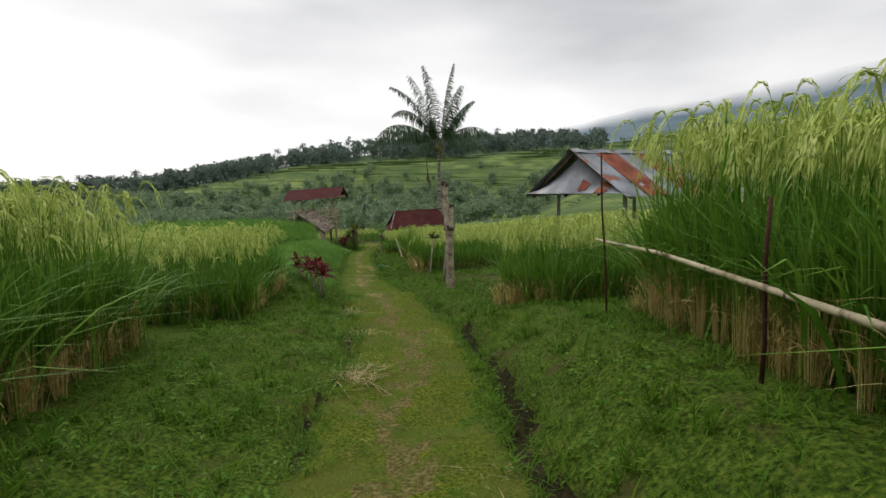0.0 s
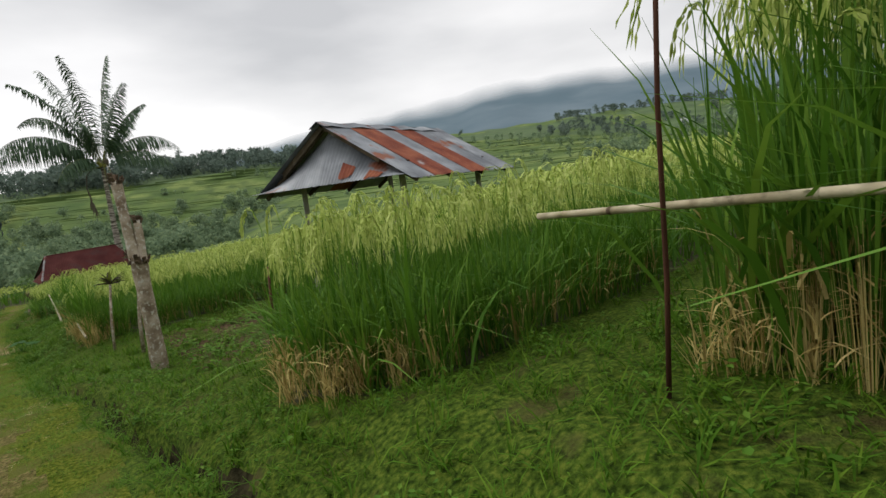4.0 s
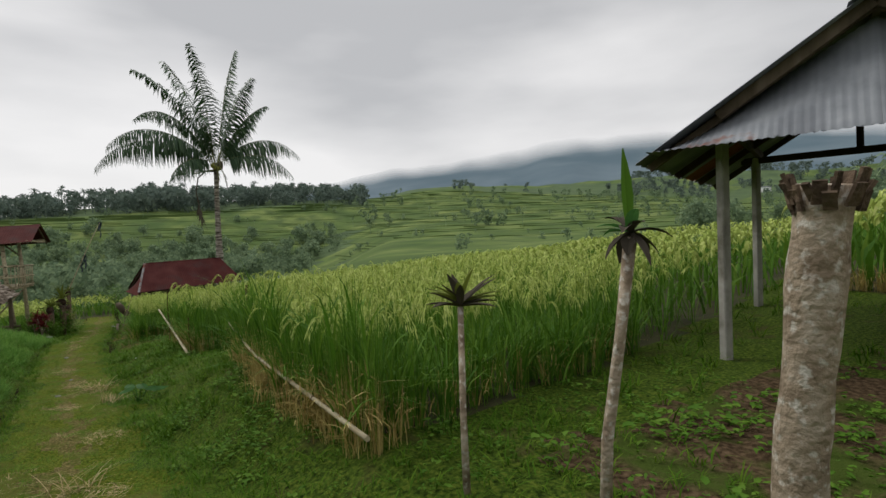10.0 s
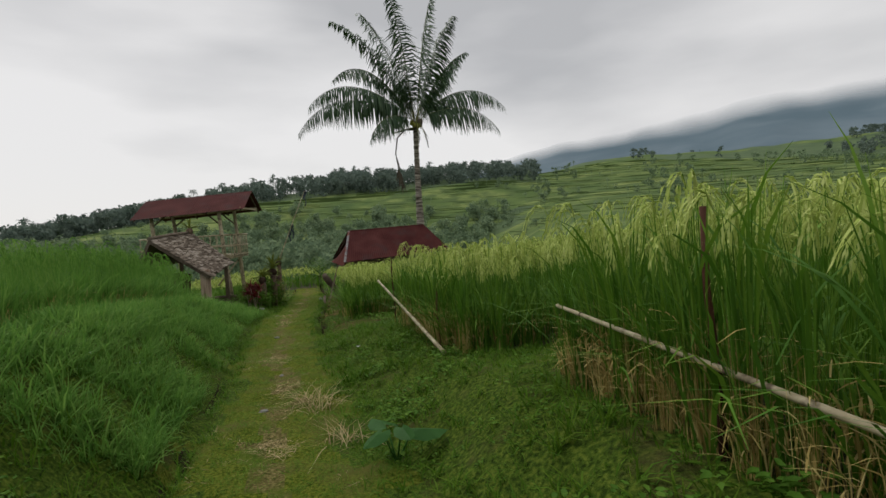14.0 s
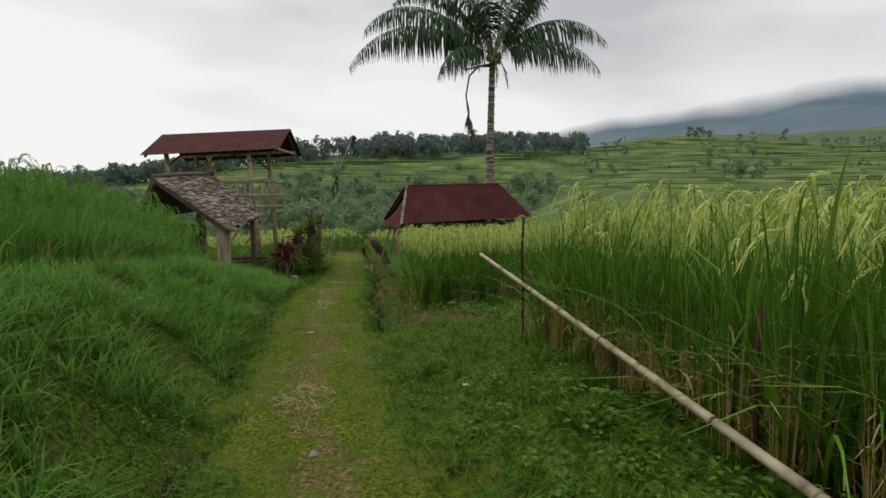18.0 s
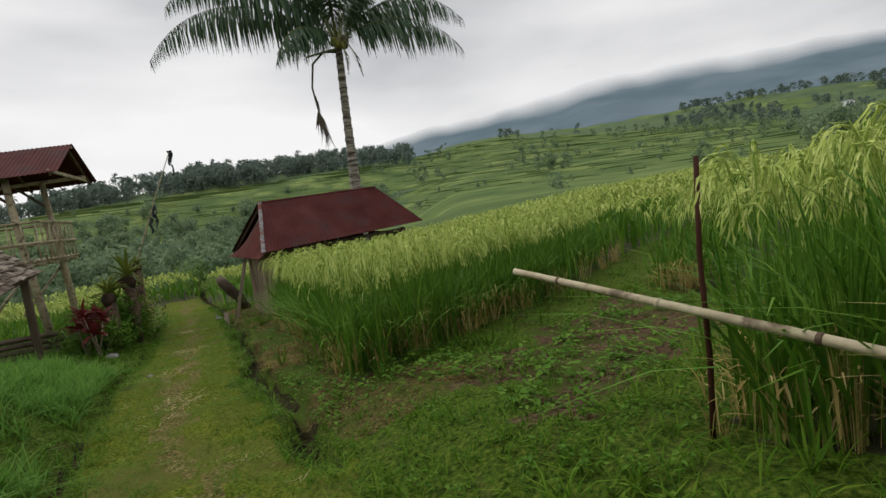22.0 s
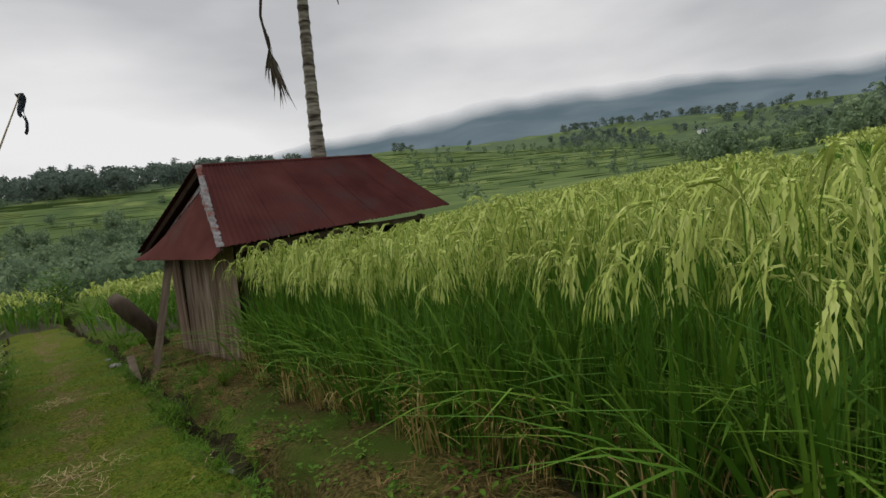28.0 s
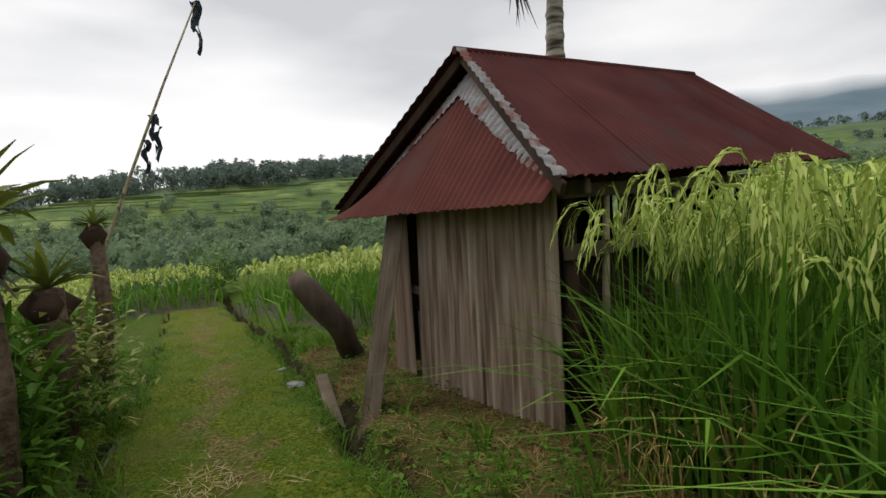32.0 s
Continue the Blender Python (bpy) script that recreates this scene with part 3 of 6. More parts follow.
def ear(out, mats, base, az, ht, reach, strands, q):
    """A stalk that arches over and hangs down in a plume of fine grain strings."""
    dx, dy = math.cos(az), math.sin(az)
    prof = [(0.0, 0.0), (0.08, 0.5), (0.2, 0.88), (0.42, 1.0), (0.64, 1.005), (0.84, 0.955), (0.97, 0.86)]
    fine = strands > 3
    pts = [Vector((base[0] + dx * reach * a, base[1] + dy * reach * a, base[2] + ht * b)) for a, b in prof]
    v0 = len(out[0])
    for p in pts[:4]:
        for sg in (0.0024, -0.0024):
            out[0].append((p.x - dy * sg, p.y + dx * sg, p.z))
    for i in range(0 if fine else 1, 3):
        k = v0 + 2 * i
        out[1].append((k, k + 1, k + 3, k + 2))
    mats.extend([0] * (len(out[1]) - len(mats)))
    wide = 0.0058 if fine else 0.0060 if strands > 2 else 0.030
    for g in range(strands):
        side, drop = q.uniform(-0.055, 0.055) * (1 if fine else 1.5), q.uniform(0.0, 0.06)
        start = q.uniform(2.0, 3.4)
        steps = 6 if fine else 3
        line = []
        for j in range(steps + 1):
            t = start + (5.95 - start) * j / steps * q.uniform(0.92, 1.0)
            i = min(int(t), 5)
            p = pts[i].lerp(pts[i + 1], t - i)
            e = (j / steps) ** 1.3
            line.append(p + Vector((-dy * side * e, dx * side * e, -drop * e)))
        tilt = q.uniform(-0.8, 0.8)
        ox, oy, oz = -dy * math.cos(tilt), dx * math.cos(tilt), math.sin(tilt)
        for j in range(steps):
            p0, p1 = line[j], line[j + 1]
            k = len(out[0])
            if fine:
                # one grain: a slim kite, thrown a little out of the string
                m = p0.lerp(p1, 0.5) + Vector((q.uniform(-1, 1), q.uniform(-1, 1), q.uniform(-1, 1))) * 0.007
                w = wide * q.uniform(0.8, 1.3)
                for c in (p0, (m.x + ox * w, m.y + oy * w, m.z + oz * w), p1 + (p1 - p0) * 0.25, (m.x - ox * w, m.y - oy * w, m.z - oz * w)):
                    out[0].append(tuple(c))
            else:
                w0, w1 = wide * (0.5, 1.0, 0.9, 0.25)[j], wide * (0.5, 1.0, 0.9, 0.25)[j + 1]
                for p, w in ((p0, w0), (p1, w1)):
                    out[0].append((p.x + ox * w, p.y + oy * w, p.z + oz * w))
                    out[0].append((p.x - ox * w, p.y - oy * w, p.z - oz * w))
                out[1].append((k, k + 1, k + 3, k + 2))
                continue
            out[1].append((k, k + 1, k + 2, k + 3))


def rice_hill(seed, level):
    """Templates of one rice hill: arrays of vertices, quads and material numbers (leaf, dry, ear)."""
    q = random.Random(seed)
    out = ([], [])
    mats = []

    def mark(k):
        mats.extend([k] * (len(out[1]) - len(mats)))
    nb, seg, ne, gr = {0: (14, 4, 4, 5), 1: (11, 3, 5, 5), 2: (8, 2, 6, 3), 3: (5, 2, 5, 2)}[level]
    wide = {0: 1.0, 1: 1.0, 2: 1.1, 3: 3.0}[level]
    spread = {0: 0.05, 1: 0.05, 2: 0.10, 3: 0.26}[level]
    for i in range(nb):
        b = (q.gauss(0, spread), q.gauss(0, spread), 0)
        blade(out, b, q.uniform(0, 6.28), q.uniform(0.66, 1.17), q.uniform(0.04, 0.32), q.uniform(0.014, 0.029) * wide, seg, q.uniform(0.2, 1.6), q.uniform(-0.6, 0.6))
    if level == 0:
        for i in range(4):
            b = (q.gauss(0, spread), q.gauss(0, spread), 0)
            blade(out, b, q.uniform(0, 6.28), q.uniform(0.70, 1.05), q.uniform(0.28, 0.50), q.uniform(0.016, 0.026), 5, q.uniform(0.6, 1.5), q.uniform(-0.4, 0.4))
    mark(0)
    if level == 0:
        for i in range(8):
            b = (q.gauss(0, 0.035), q.gauss(0, 0.035), 0)
            blade(out, b, q.uniform(0, 6.28), q.uniform(0.20, 0.52), q.uniform(0.01, 0.10), q.uniform(0.009, 0.017), 2, q.uniform(0.0, 0.6), q.uniform(-0.6, 0.6))
        for i in range(9):
            b = (q.gauss(0, 0.06), q.gauss(0, 0.06), q.uniform(0.1, 0.3))
            blade(out, b, q.uniform(0, 6.28), q.uniform(0.08, 0.20), q.uniform(0.02, 0.09), q.uniform(0.008, 0.014), 4, q.uniform(1.0, 2.2), q.uniform(-0.6, 0.6))
        mark(1)
    if level < 2:
        for i in range(9):
            b = (q.gauss(0, spread), q.gauss(0, spread), 0)
            blade(out, b, q.uniform(0, 6.28), q.uniform(0.55, 0.85), q.uniform(0.0, 0.08), q.uniform(0.008, 0.014), 1, 0.0, q.uniform(-0.6, 0.6))
        mark(0)
    for i in range(ne):
        b = (q.gauss(0, spread), q.gauss(0, spread), 0)
        ear(out, mats, b, q.uniform(0, 6.28), q.uniform(0.96, 1.20), q.uniform(0.15, 0.34), gr, q)
        mark(2)
    return np.array(out[0], np.float32), np.array(out[1], np.int32), np.array(mats, np.int32)


def scatter(templates, pos, scale, turn, pick):
    """Stack turned and scaled copies of the templates into one set of arrays."""
    V, Q, K, n = [], [], [], 0
    for k, (tv, tq, tm) in enumerate(templates):
        sel = np.nonzero(pick == k)[0]
        if not len(sel):
            continue
        c, s_ = np.cos(turn[sel])[:, None], np.sin(turn[sel])[:, None]
        sc_ = scale[sel][:, None]
        x = (tv[None, :, 0] * c - tv[None, :, 1] * s_) * sc_ + pos[sel, 0][:, None]
        y = (tv[None, :, 0] * s_ + tv[None, :, 1] * c) * sc_ + pos[sel, 1][:, None]
        z = tv[None, :, 2] * sc_ + pos[sel, 2][:, None]
        V.append(np.stack([x, y, z], -1).reshape(-1, 3))
        Q.append((tq[None] + (np.arange(len(sel)) * len(tv))[:, None, None] + n).reshape(-1, 4))
        K.append(np.tile(tm, len(sel)))
        n += len(sel) * len(tv)
    return np.concatenate(V), np.concatenate(Q), np.concatenate(K)


HILLS = {k: [rice_hill(100 * k + i, k) for i in range(8)] for k in range(4)}
RICE_TALL = {"A": 1.40, "B": 1.14, "C": 0.91, "D": 1.25, "E": 1.12, "F": 1.04, "F2": 1.0, "G": 1.05, "L1": 1.56, "L2": 1.12, "L3": 0.94, "H": 1.0, "I": 0.95, "J": 0.95}


def rice_field(key, poly):
    p = np.array(poly)
    lo, hi = p.min(0), p.max(0)
    groups = []
    for level, step in ((0, 0.21), (1, 0.23), (2, 0.28), (3, 0.54)):
        step *= 0.84 if key == "F" and level < 3 else 1.0
        g = np.stack(np.meshgrid(np.arange(lo[0], hi[0], step), np.arange(lo[1], hi[1], step), indexing="ij"), -1).reshape(-1, 2)
        g = g + rng.uniform(-0.3, 0.3, g.shape) * step
        d = inside(poly, g[:, 0], g[:, 1])
        u = np.abs(g[:, 0] * 0 + g[:, 1] - path_r(g[:, 0]))
        near = (d < 0.34) & (u < 5.5) & (g[:, 0] < 36) & (g[:, 0] > -6)
        rim = (d < 0.72) & (u < 3.4) & (g[:, 0] > -6) & (g[:, 0] < 36) & ~near
        mid = ((u < 7.5) & (g[:, 0] < 40)) & ~near & ~rim
        m = {0: near, 1: rim, 2: mid, 3: ~near & ~rim & ~mid}[level] & (d > 0)
        g = g[m]
        if not len(g):
            continue
        z = ground_z(g[:, 0], g[:, 1])
        pos = to_world(g[:, 0], g[:, 1], z)
        tall = RICE_TALL[key] * rng.uniform(0.88, 1.1, len(g)) * (1 + (0.08 * sm(20.0, 25.0, g[:, 0]) if key == "L3" else 0.17 * sm(30.0, 33, g[:, 0]) * (g[:, 1] < 7.5) if key == "F" else 0.24 * sm(-1.5, 1.0, g[:, 0]) * (g[:, 1] < 8) if key == "A" else 0.20 * sm(14.2, 17, g[:, 0]) * (g[:, 1] < 8) if key == "C" else 0))
        groups.append(scatter(HILLS[level], pos, tall, rng.uniform(0, 6.28, len(g)), rng.integers(0, 8, len(g))))
    V, Q, K, n = [], [], [], 0
    for v, f, k in groups:
        if key == "L3":
            # young rice, not yet in ear
            k = np.where(k == 2, 0, k)
        V.append(v)
        Q.append(f + n)
        K.append(k)
        n += len(v)
    ob = quad_mesh("rice_plants", np.concatenate(V), np.concatenate(Q), np.concatenate(K), [M["rank" if key == "L3" else "leaf"], M["dry"], M["ear"]])
    tagged(ob, "dense tall green rice not yet in ear" if key == "L3" else "dense ripening green rice with drooping pale ears", "rice", "rice fields", "stuff")


for key, poly in FIELDS.items():
    rice_field(key, poly)


# ---- distance: woods, terraces, mountain ----
def tree_template(seed, lobes, n, size, flat=0.8):
    q = random.Random(seed)
    v, f = [], []
    cs = [(Vector((q.uniform(-0.22, 0.22), q.uniform(-0.22, 0.22), q.uniform(0.18, 0.80))), q.uniform(0.14, 0.26)) for _ in range(lobes)]
    for i in range(n):
        c, rad = q.choice(cs)
        d = Vector((q.gauss(0, 1), q.gauss(0, 1), q.gauss(0, flat))).normalized()
        p = c + d * rad * q.uniform(0.55, 1.08)
        a = Vector((q.gauss(0, 1), q.gauss(0, 1), q.gauss(0, 0.7))).normalized()
        b = a.cross(d + Vector((0.01, 0.02, 0.03))).normalized()
        h = size * q.uniform(0.5, 1.2)
        k = len(v)
        for x, y in ((-1, -0.5), (0.1, -0.9), (1, 0.4), (-0.2, 0.9)):
            v.append(tuple(p + a * h * x + b * h * y))
        f.append((k, k + 1, k + 2, k + 3))
    for ang in (0.0, 1.57):
        k = len(v)
        w = 0.018
        for x, z in ((-w, 0), (w, 0), (w * 0.5, 0.6), (-w * 0.5, 0.6)):
            v.append((x * math.cos(ang), x * math.sin(ang), z))
        f.append((k, k + 1, k + 2, k + 3))
    return np.array(v, np.float32), np.array(f, np.int32), np.zeros(len(f), np.int32)


def far_palm_template(seed):
    q = random.Random(seed)
    v, f = [], []
    for ang in (0.0, 1.57):
        k = len(v)
        for x, z in ((-0.02, 0), (0.02, 0), (0.012, 0.78), (-0.012, 0.78)):
            v.append((x * math.cos(ang), x * math.sin(ang), z))
        f.append((k, k + 1, k + 2, k + 3))
    for i in range(24):
        a, e, L = q.uniform(0, 6.28), q.uniform(-0.5, 1.4), q.uniform(0.17, 0.27)
        d = Vector((math.cos(a) * math.cos(e), math.sin(a) * math.cos(e), math.sin(e)))
        side = Vector((-math.sin(a), math.cos(a), -0.5)) * 0.020
        p0 = Vector((0, 0, 0.78))
        p1 = p0 + d * L * 0.6
        p2 = p0 + d * L + Vector((0, 0, q.uniform(-0.12, -0.04)))
        k = len(v)
        for p, w in ((p0, 0.25), (p1, 1.0), (p2, 0.25)):
            v.append(tuple(p + side * w))
            v.append(tuple(p - side * w))
        f += [(k, k + 1, k + 3, k + 2), (k + 2, k + 3, k + 5, k + 4)]
    return np.array(v, np.float32), np.array(f, np.int32), np.zeros(len(f), np.int32)


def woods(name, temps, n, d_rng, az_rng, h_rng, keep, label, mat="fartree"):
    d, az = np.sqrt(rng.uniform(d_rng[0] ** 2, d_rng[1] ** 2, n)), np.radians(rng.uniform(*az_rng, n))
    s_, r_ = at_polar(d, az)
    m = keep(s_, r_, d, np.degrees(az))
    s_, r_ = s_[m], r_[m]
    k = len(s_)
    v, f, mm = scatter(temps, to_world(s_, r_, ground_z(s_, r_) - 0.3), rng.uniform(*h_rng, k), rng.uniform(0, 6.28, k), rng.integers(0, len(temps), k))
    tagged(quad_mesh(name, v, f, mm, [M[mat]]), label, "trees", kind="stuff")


T_NEAR = [tree_template(i, 9, 330, 0.048) for i in range(8)]
T_FAR = [tree_template(20 + i, 8, 110, 0.075) for i in range(8)]
T_PALM = [far_palm_template(40 + i) for i in range(6)]
T_BUSH = [tree_template(60 + i, 7, 120, 0.06, 0.6) for i in range(4)]
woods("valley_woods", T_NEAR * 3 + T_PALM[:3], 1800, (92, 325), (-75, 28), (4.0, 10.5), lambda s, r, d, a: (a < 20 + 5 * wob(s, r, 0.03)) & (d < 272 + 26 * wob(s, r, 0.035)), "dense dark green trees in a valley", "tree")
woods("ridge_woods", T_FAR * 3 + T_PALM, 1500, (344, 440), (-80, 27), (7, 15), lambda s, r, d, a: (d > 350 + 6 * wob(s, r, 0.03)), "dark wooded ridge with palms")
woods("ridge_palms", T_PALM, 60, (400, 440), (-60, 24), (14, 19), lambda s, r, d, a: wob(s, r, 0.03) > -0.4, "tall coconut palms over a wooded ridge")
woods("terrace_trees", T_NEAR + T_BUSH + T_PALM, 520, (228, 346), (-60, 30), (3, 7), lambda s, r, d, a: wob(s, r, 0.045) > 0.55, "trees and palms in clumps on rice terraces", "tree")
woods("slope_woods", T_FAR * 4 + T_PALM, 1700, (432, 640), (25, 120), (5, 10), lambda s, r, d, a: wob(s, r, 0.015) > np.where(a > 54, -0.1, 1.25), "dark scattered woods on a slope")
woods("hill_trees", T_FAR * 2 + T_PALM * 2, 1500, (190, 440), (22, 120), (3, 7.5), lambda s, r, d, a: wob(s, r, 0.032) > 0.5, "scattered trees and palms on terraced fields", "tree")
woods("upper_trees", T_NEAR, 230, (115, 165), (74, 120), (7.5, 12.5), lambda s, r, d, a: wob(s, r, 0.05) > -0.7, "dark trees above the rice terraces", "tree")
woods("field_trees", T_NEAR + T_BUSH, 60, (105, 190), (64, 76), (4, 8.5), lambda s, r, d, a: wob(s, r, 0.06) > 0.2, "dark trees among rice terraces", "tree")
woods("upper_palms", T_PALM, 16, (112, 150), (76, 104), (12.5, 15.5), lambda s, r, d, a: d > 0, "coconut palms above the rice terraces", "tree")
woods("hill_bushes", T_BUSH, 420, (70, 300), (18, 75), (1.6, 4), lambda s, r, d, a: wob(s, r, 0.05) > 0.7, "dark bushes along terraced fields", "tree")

az_, t_ = np.meshgrid(np.radians(np.linspace(4, 150, 220)), np.linspace(0, 1, 40), indexing="ij")
elev = np.interp(np.degrees(az_), [4, 12, 20, 24, 30, 37, 47, 55, 62, 70, 80, 95, 120, 150], [2.2, 4.0, 6.0, 6.7, 7.7, 8.6, 9.7, 9.9, 9.4, 8.7, 7.9, 6.8, 6.0, 5.0])
elev = elev + 0.09 * np.sin(az_ * 17) + 0.07 * np.sin(az_ * 39 + 1) + 0.06 * np.sin(az_ * 90)
dm = 900 + 1700 * t_
zm = np.tan(np.radians(elev)) * 2600 * t_ ** 1.25 + 14 * wob(az_ * 14, t_ * 5, 1.0) * t_ * (1.05 - t_) + 4 * wob(az_ * 60, t_ * 8, 1.0) * t_ * (1 - t_) - 5
im = np.arange(az_.size).reshape(az_.shape)
mq = np.stack([im[:-1, :-1], im[1:, :-1], im[1:, 1:], im[:-1, 1:]], -1).reshape(-1, 4)
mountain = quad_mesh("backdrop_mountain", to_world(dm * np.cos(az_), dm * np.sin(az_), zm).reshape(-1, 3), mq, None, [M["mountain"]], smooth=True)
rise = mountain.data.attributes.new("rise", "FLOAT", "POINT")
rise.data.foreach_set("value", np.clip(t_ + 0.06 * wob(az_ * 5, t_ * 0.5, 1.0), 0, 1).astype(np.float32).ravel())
tagged(mountain, "blue-grey misty mountain with its top in low cloud", "mountain", kind="structure")

# terrace banks: low dark strips along the contours of the far fields
tv, tq = [], []
azs = np.radians(np.arange(-60, 112, 0.3))
dgrid = np.arange(150, 436, 2.0)
last = {}
for n_, a_ in enumerate(azs):
    zz = far_z(*at_polar(dgrid, a_))
    now = {}
    for k_ in range(-8, 60):
        lev = k_ * 0.85
        hit_ = np.nonzero((zz[:-1] < lev) & (zz[1:] >= lev))[0]
        if len(hit_):
            h_ = hit_[0]
            d_ = dgrid[h_] + 2.0 * (lev - zz[h_]) / max(zz[h_ + 1] - zz[h_], 1e-3)
            now[k_] = d_
            if math.degrees(a_) < 24 and not 226 < d_ < 346:
                continue
            if k_ in last and abs(last[k_][0] - d_) < 6 and math.sin(n_ * 0.09 + k_ * 2.3) + 0.7 * math.sin(n_ * 0.023 + k_ * 5.1) > -0.2:
                v0 = len(tv)
                hgt = 0.22 + 0.14 * math.sin(n_ * 0.31 + k_)
                for dd2, aa2 in ((last[k_][0], azs[n_ - 1]), (d_, a_)):
                    p_ = W(*at_polar(dd2, aa2), lev)
                    tv += [(p_.x, p_.y, lev - 0.9), (p_.x, p_.y, lev + hgt)]
                tq.append((v0, v0 + 2, v0 + 3, v0 + 1))
    last = {k_: (v_,) for k_, v_ in now.items()}
tagged(quad_mesh("terrace_banks", np.array(tv), np.array(tq), None, [M["terrace"]]), "dark grassy banks along far rice terraces", "terraces", kind="stuff")

hs, hr = at_polar(455, math.radians(67.1))
house = thing("farmhouse", W(hs, hr, gz(hs, hr)), "small white house far off among trees", "house")
hold(part("wall", beam(W(hs, hr - 3, gz(hs, hr) + 4.2), W(hs, hr + 3, gz(hs, hr) + 4.2), 5, 3.4, bevel=0.05), M["white"]), house)
hold(part("roof", beam(W(hs, hr - 3.4, gz(hs, hr) + 6.2), W(hs, hr + 3.4, gz(hs, hr) + 6.2), 6, 0.6, bevel=0.3), M["zinc"]), house)


# ---- open shed with a corrugated gable roof ----
def shed():
    c = Vector((5.04, 12.72, 0))
    dp, wd = Vector((0.8, 0.6, 0)), Vector((0.6, -0.8, 0))

    def P(d, w, z):
        return c + dp * d + wd * w + Vector((0, 0, z))
    e = thing("open_shed", P(0, 0, -0.1), "open field shed with rusty grey corrugated roof on four concrete posts", "shed")
    for d, w in ((-1.6, -1.32), (-1.6, 1.32), (1.6, -1.32), (1.6, 1.32)):
        p = P(d, w, 0)
        s_, r_ = DS[0] * p.x + DS[1] * p.y, DR[0] * p.x + DR[1] * p.y
        b = gz(s_, r_)
        hold(part("post", beam(P(d, w, b - 0.1), P(d, w * 0.985, 2.28), 0.105, 0.10, up=(0, 1, 0), bevel=0.012), M["concrete"], label="grey concrete post"), e)
    for w in (-1.25, 1.25):
        # Plates, ties and inner rafters use the darker timber, front rafters the paler.
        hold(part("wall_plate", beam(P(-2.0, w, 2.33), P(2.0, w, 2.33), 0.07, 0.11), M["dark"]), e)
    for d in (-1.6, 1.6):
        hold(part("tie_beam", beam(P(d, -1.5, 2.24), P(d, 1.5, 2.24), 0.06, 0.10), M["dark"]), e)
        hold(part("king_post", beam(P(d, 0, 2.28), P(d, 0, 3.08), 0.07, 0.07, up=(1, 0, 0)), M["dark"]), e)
    hold(part("ridge_beam", beam(P(-2.12, 0, 3.10), P(2.0, 0, 3.10), 0.06, 0.10), M["timber"]), e)
    for sgn in (-1, 1):
        for d in (-2.06, -0.8, 0.6, 1.9):
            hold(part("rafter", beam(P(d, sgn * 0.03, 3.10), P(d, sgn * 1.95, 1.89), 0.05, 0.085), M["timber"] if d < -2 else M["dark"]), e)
        hold(part("barge_board", beam(P(-2.16, sgn * 0.02, 3.12), P(-2.16, sgn * 1.25, 2.33), 0.035, 0.11), M["timber"], label="grey timber barge board"), e)
        kinds = ("zinc", "rust", "zinc", "rust", "zinc", "zinc") if sgn > 0 else ("zinc", "zinc", "zinc", "rust", "zinc", "zinc")
        for i, k in enumerate(kinds):
            d0 = -2.30 + i * 0.745
            lift = 0.010 * (i % 2)
            hold(part("roof_sheet", sheet(P(d0, 0, 3.19 + lift), P(d0 + 0.79, 0, 3.19 + lift), P(d0 - 0.02, sgn * 2.02, 1.93 + lift), P(d0 + 0.77, sgn * 2.02, 1.93 + lift), ragged=0.012, seed=i + 10 * sgn, rows=4), M[k], label="rusted corrugated sheet" if k == "rust" else "grey corrugated sheet"), e)
        hold(part("ridge_cap", sheet(P(-2.33, 0, 3.215), P(2.2, 0, 3.215), P(-2.33, sgn * 0.2, 3.10), P(2.2, sgn * 0.2, 3.10), pitch=0.9, amp=0.02, rows=1, seed=3), M["zinc"]), e)
    # skirt under the front gable: three sheets, one with a rust stain
    for i, (a0, a1) in enumerate(((-1.86, -0.56), (-0.58, 0.56), (0.54, 1.86))):
        def top(a):
            return P(-1.86 - 0.10 * (1 - abs(a) / 1.7), a, 3.04 - abs(a) * 0.635 * 0.86)
        if i == 1:
            for b0, b1 in ((a0, 0.0), (0.0, a1)):
                hold(part("gable_sheet", sheet(top(b0), top(b1), P(-2.52, b0, 2.01), P(-2.52, b1, 2.01), amp=0.006, ragged=0.01, seed=30 + int(b0 * 10), rows=4), M["zinc"]), e)
        else:
            hold(part("gable_sheet", sheet(top(a0), top(a1), P(-2.52, a0, 2.01), P(-2.52, a1, 2.01), amp=0.006, ragged=0.012, seed=40 + i, rows=4), M["zinc"]), e)
    for x, z, w in ((0.62, 0.28, 0.30), (1.28, 0.16, 0.34)):
        def face(a, t):
            hi = P(-1.86 - 0.10 * (1 - abs(a) / 1.7), a, 3.04 - abs(a) * 0.546)
            return hi.lerp(P(-2.52, a, 2.01), t) + Vector((0, 0, 0.018)) - dp * 0.012
        hold(part("rust_patch", sheet(face(x - w / 2, 1 - z - 0.18), face(x + w / 2, 1 - z - 0.12), face(x - w / 2, 1 - z + 0.16), face(x + w / 2, 1 - z + 0.12), ragged=0.3, rows=2, seed=int(x * 9)), M["rust"], label="patch of red rust"), e)


shed()


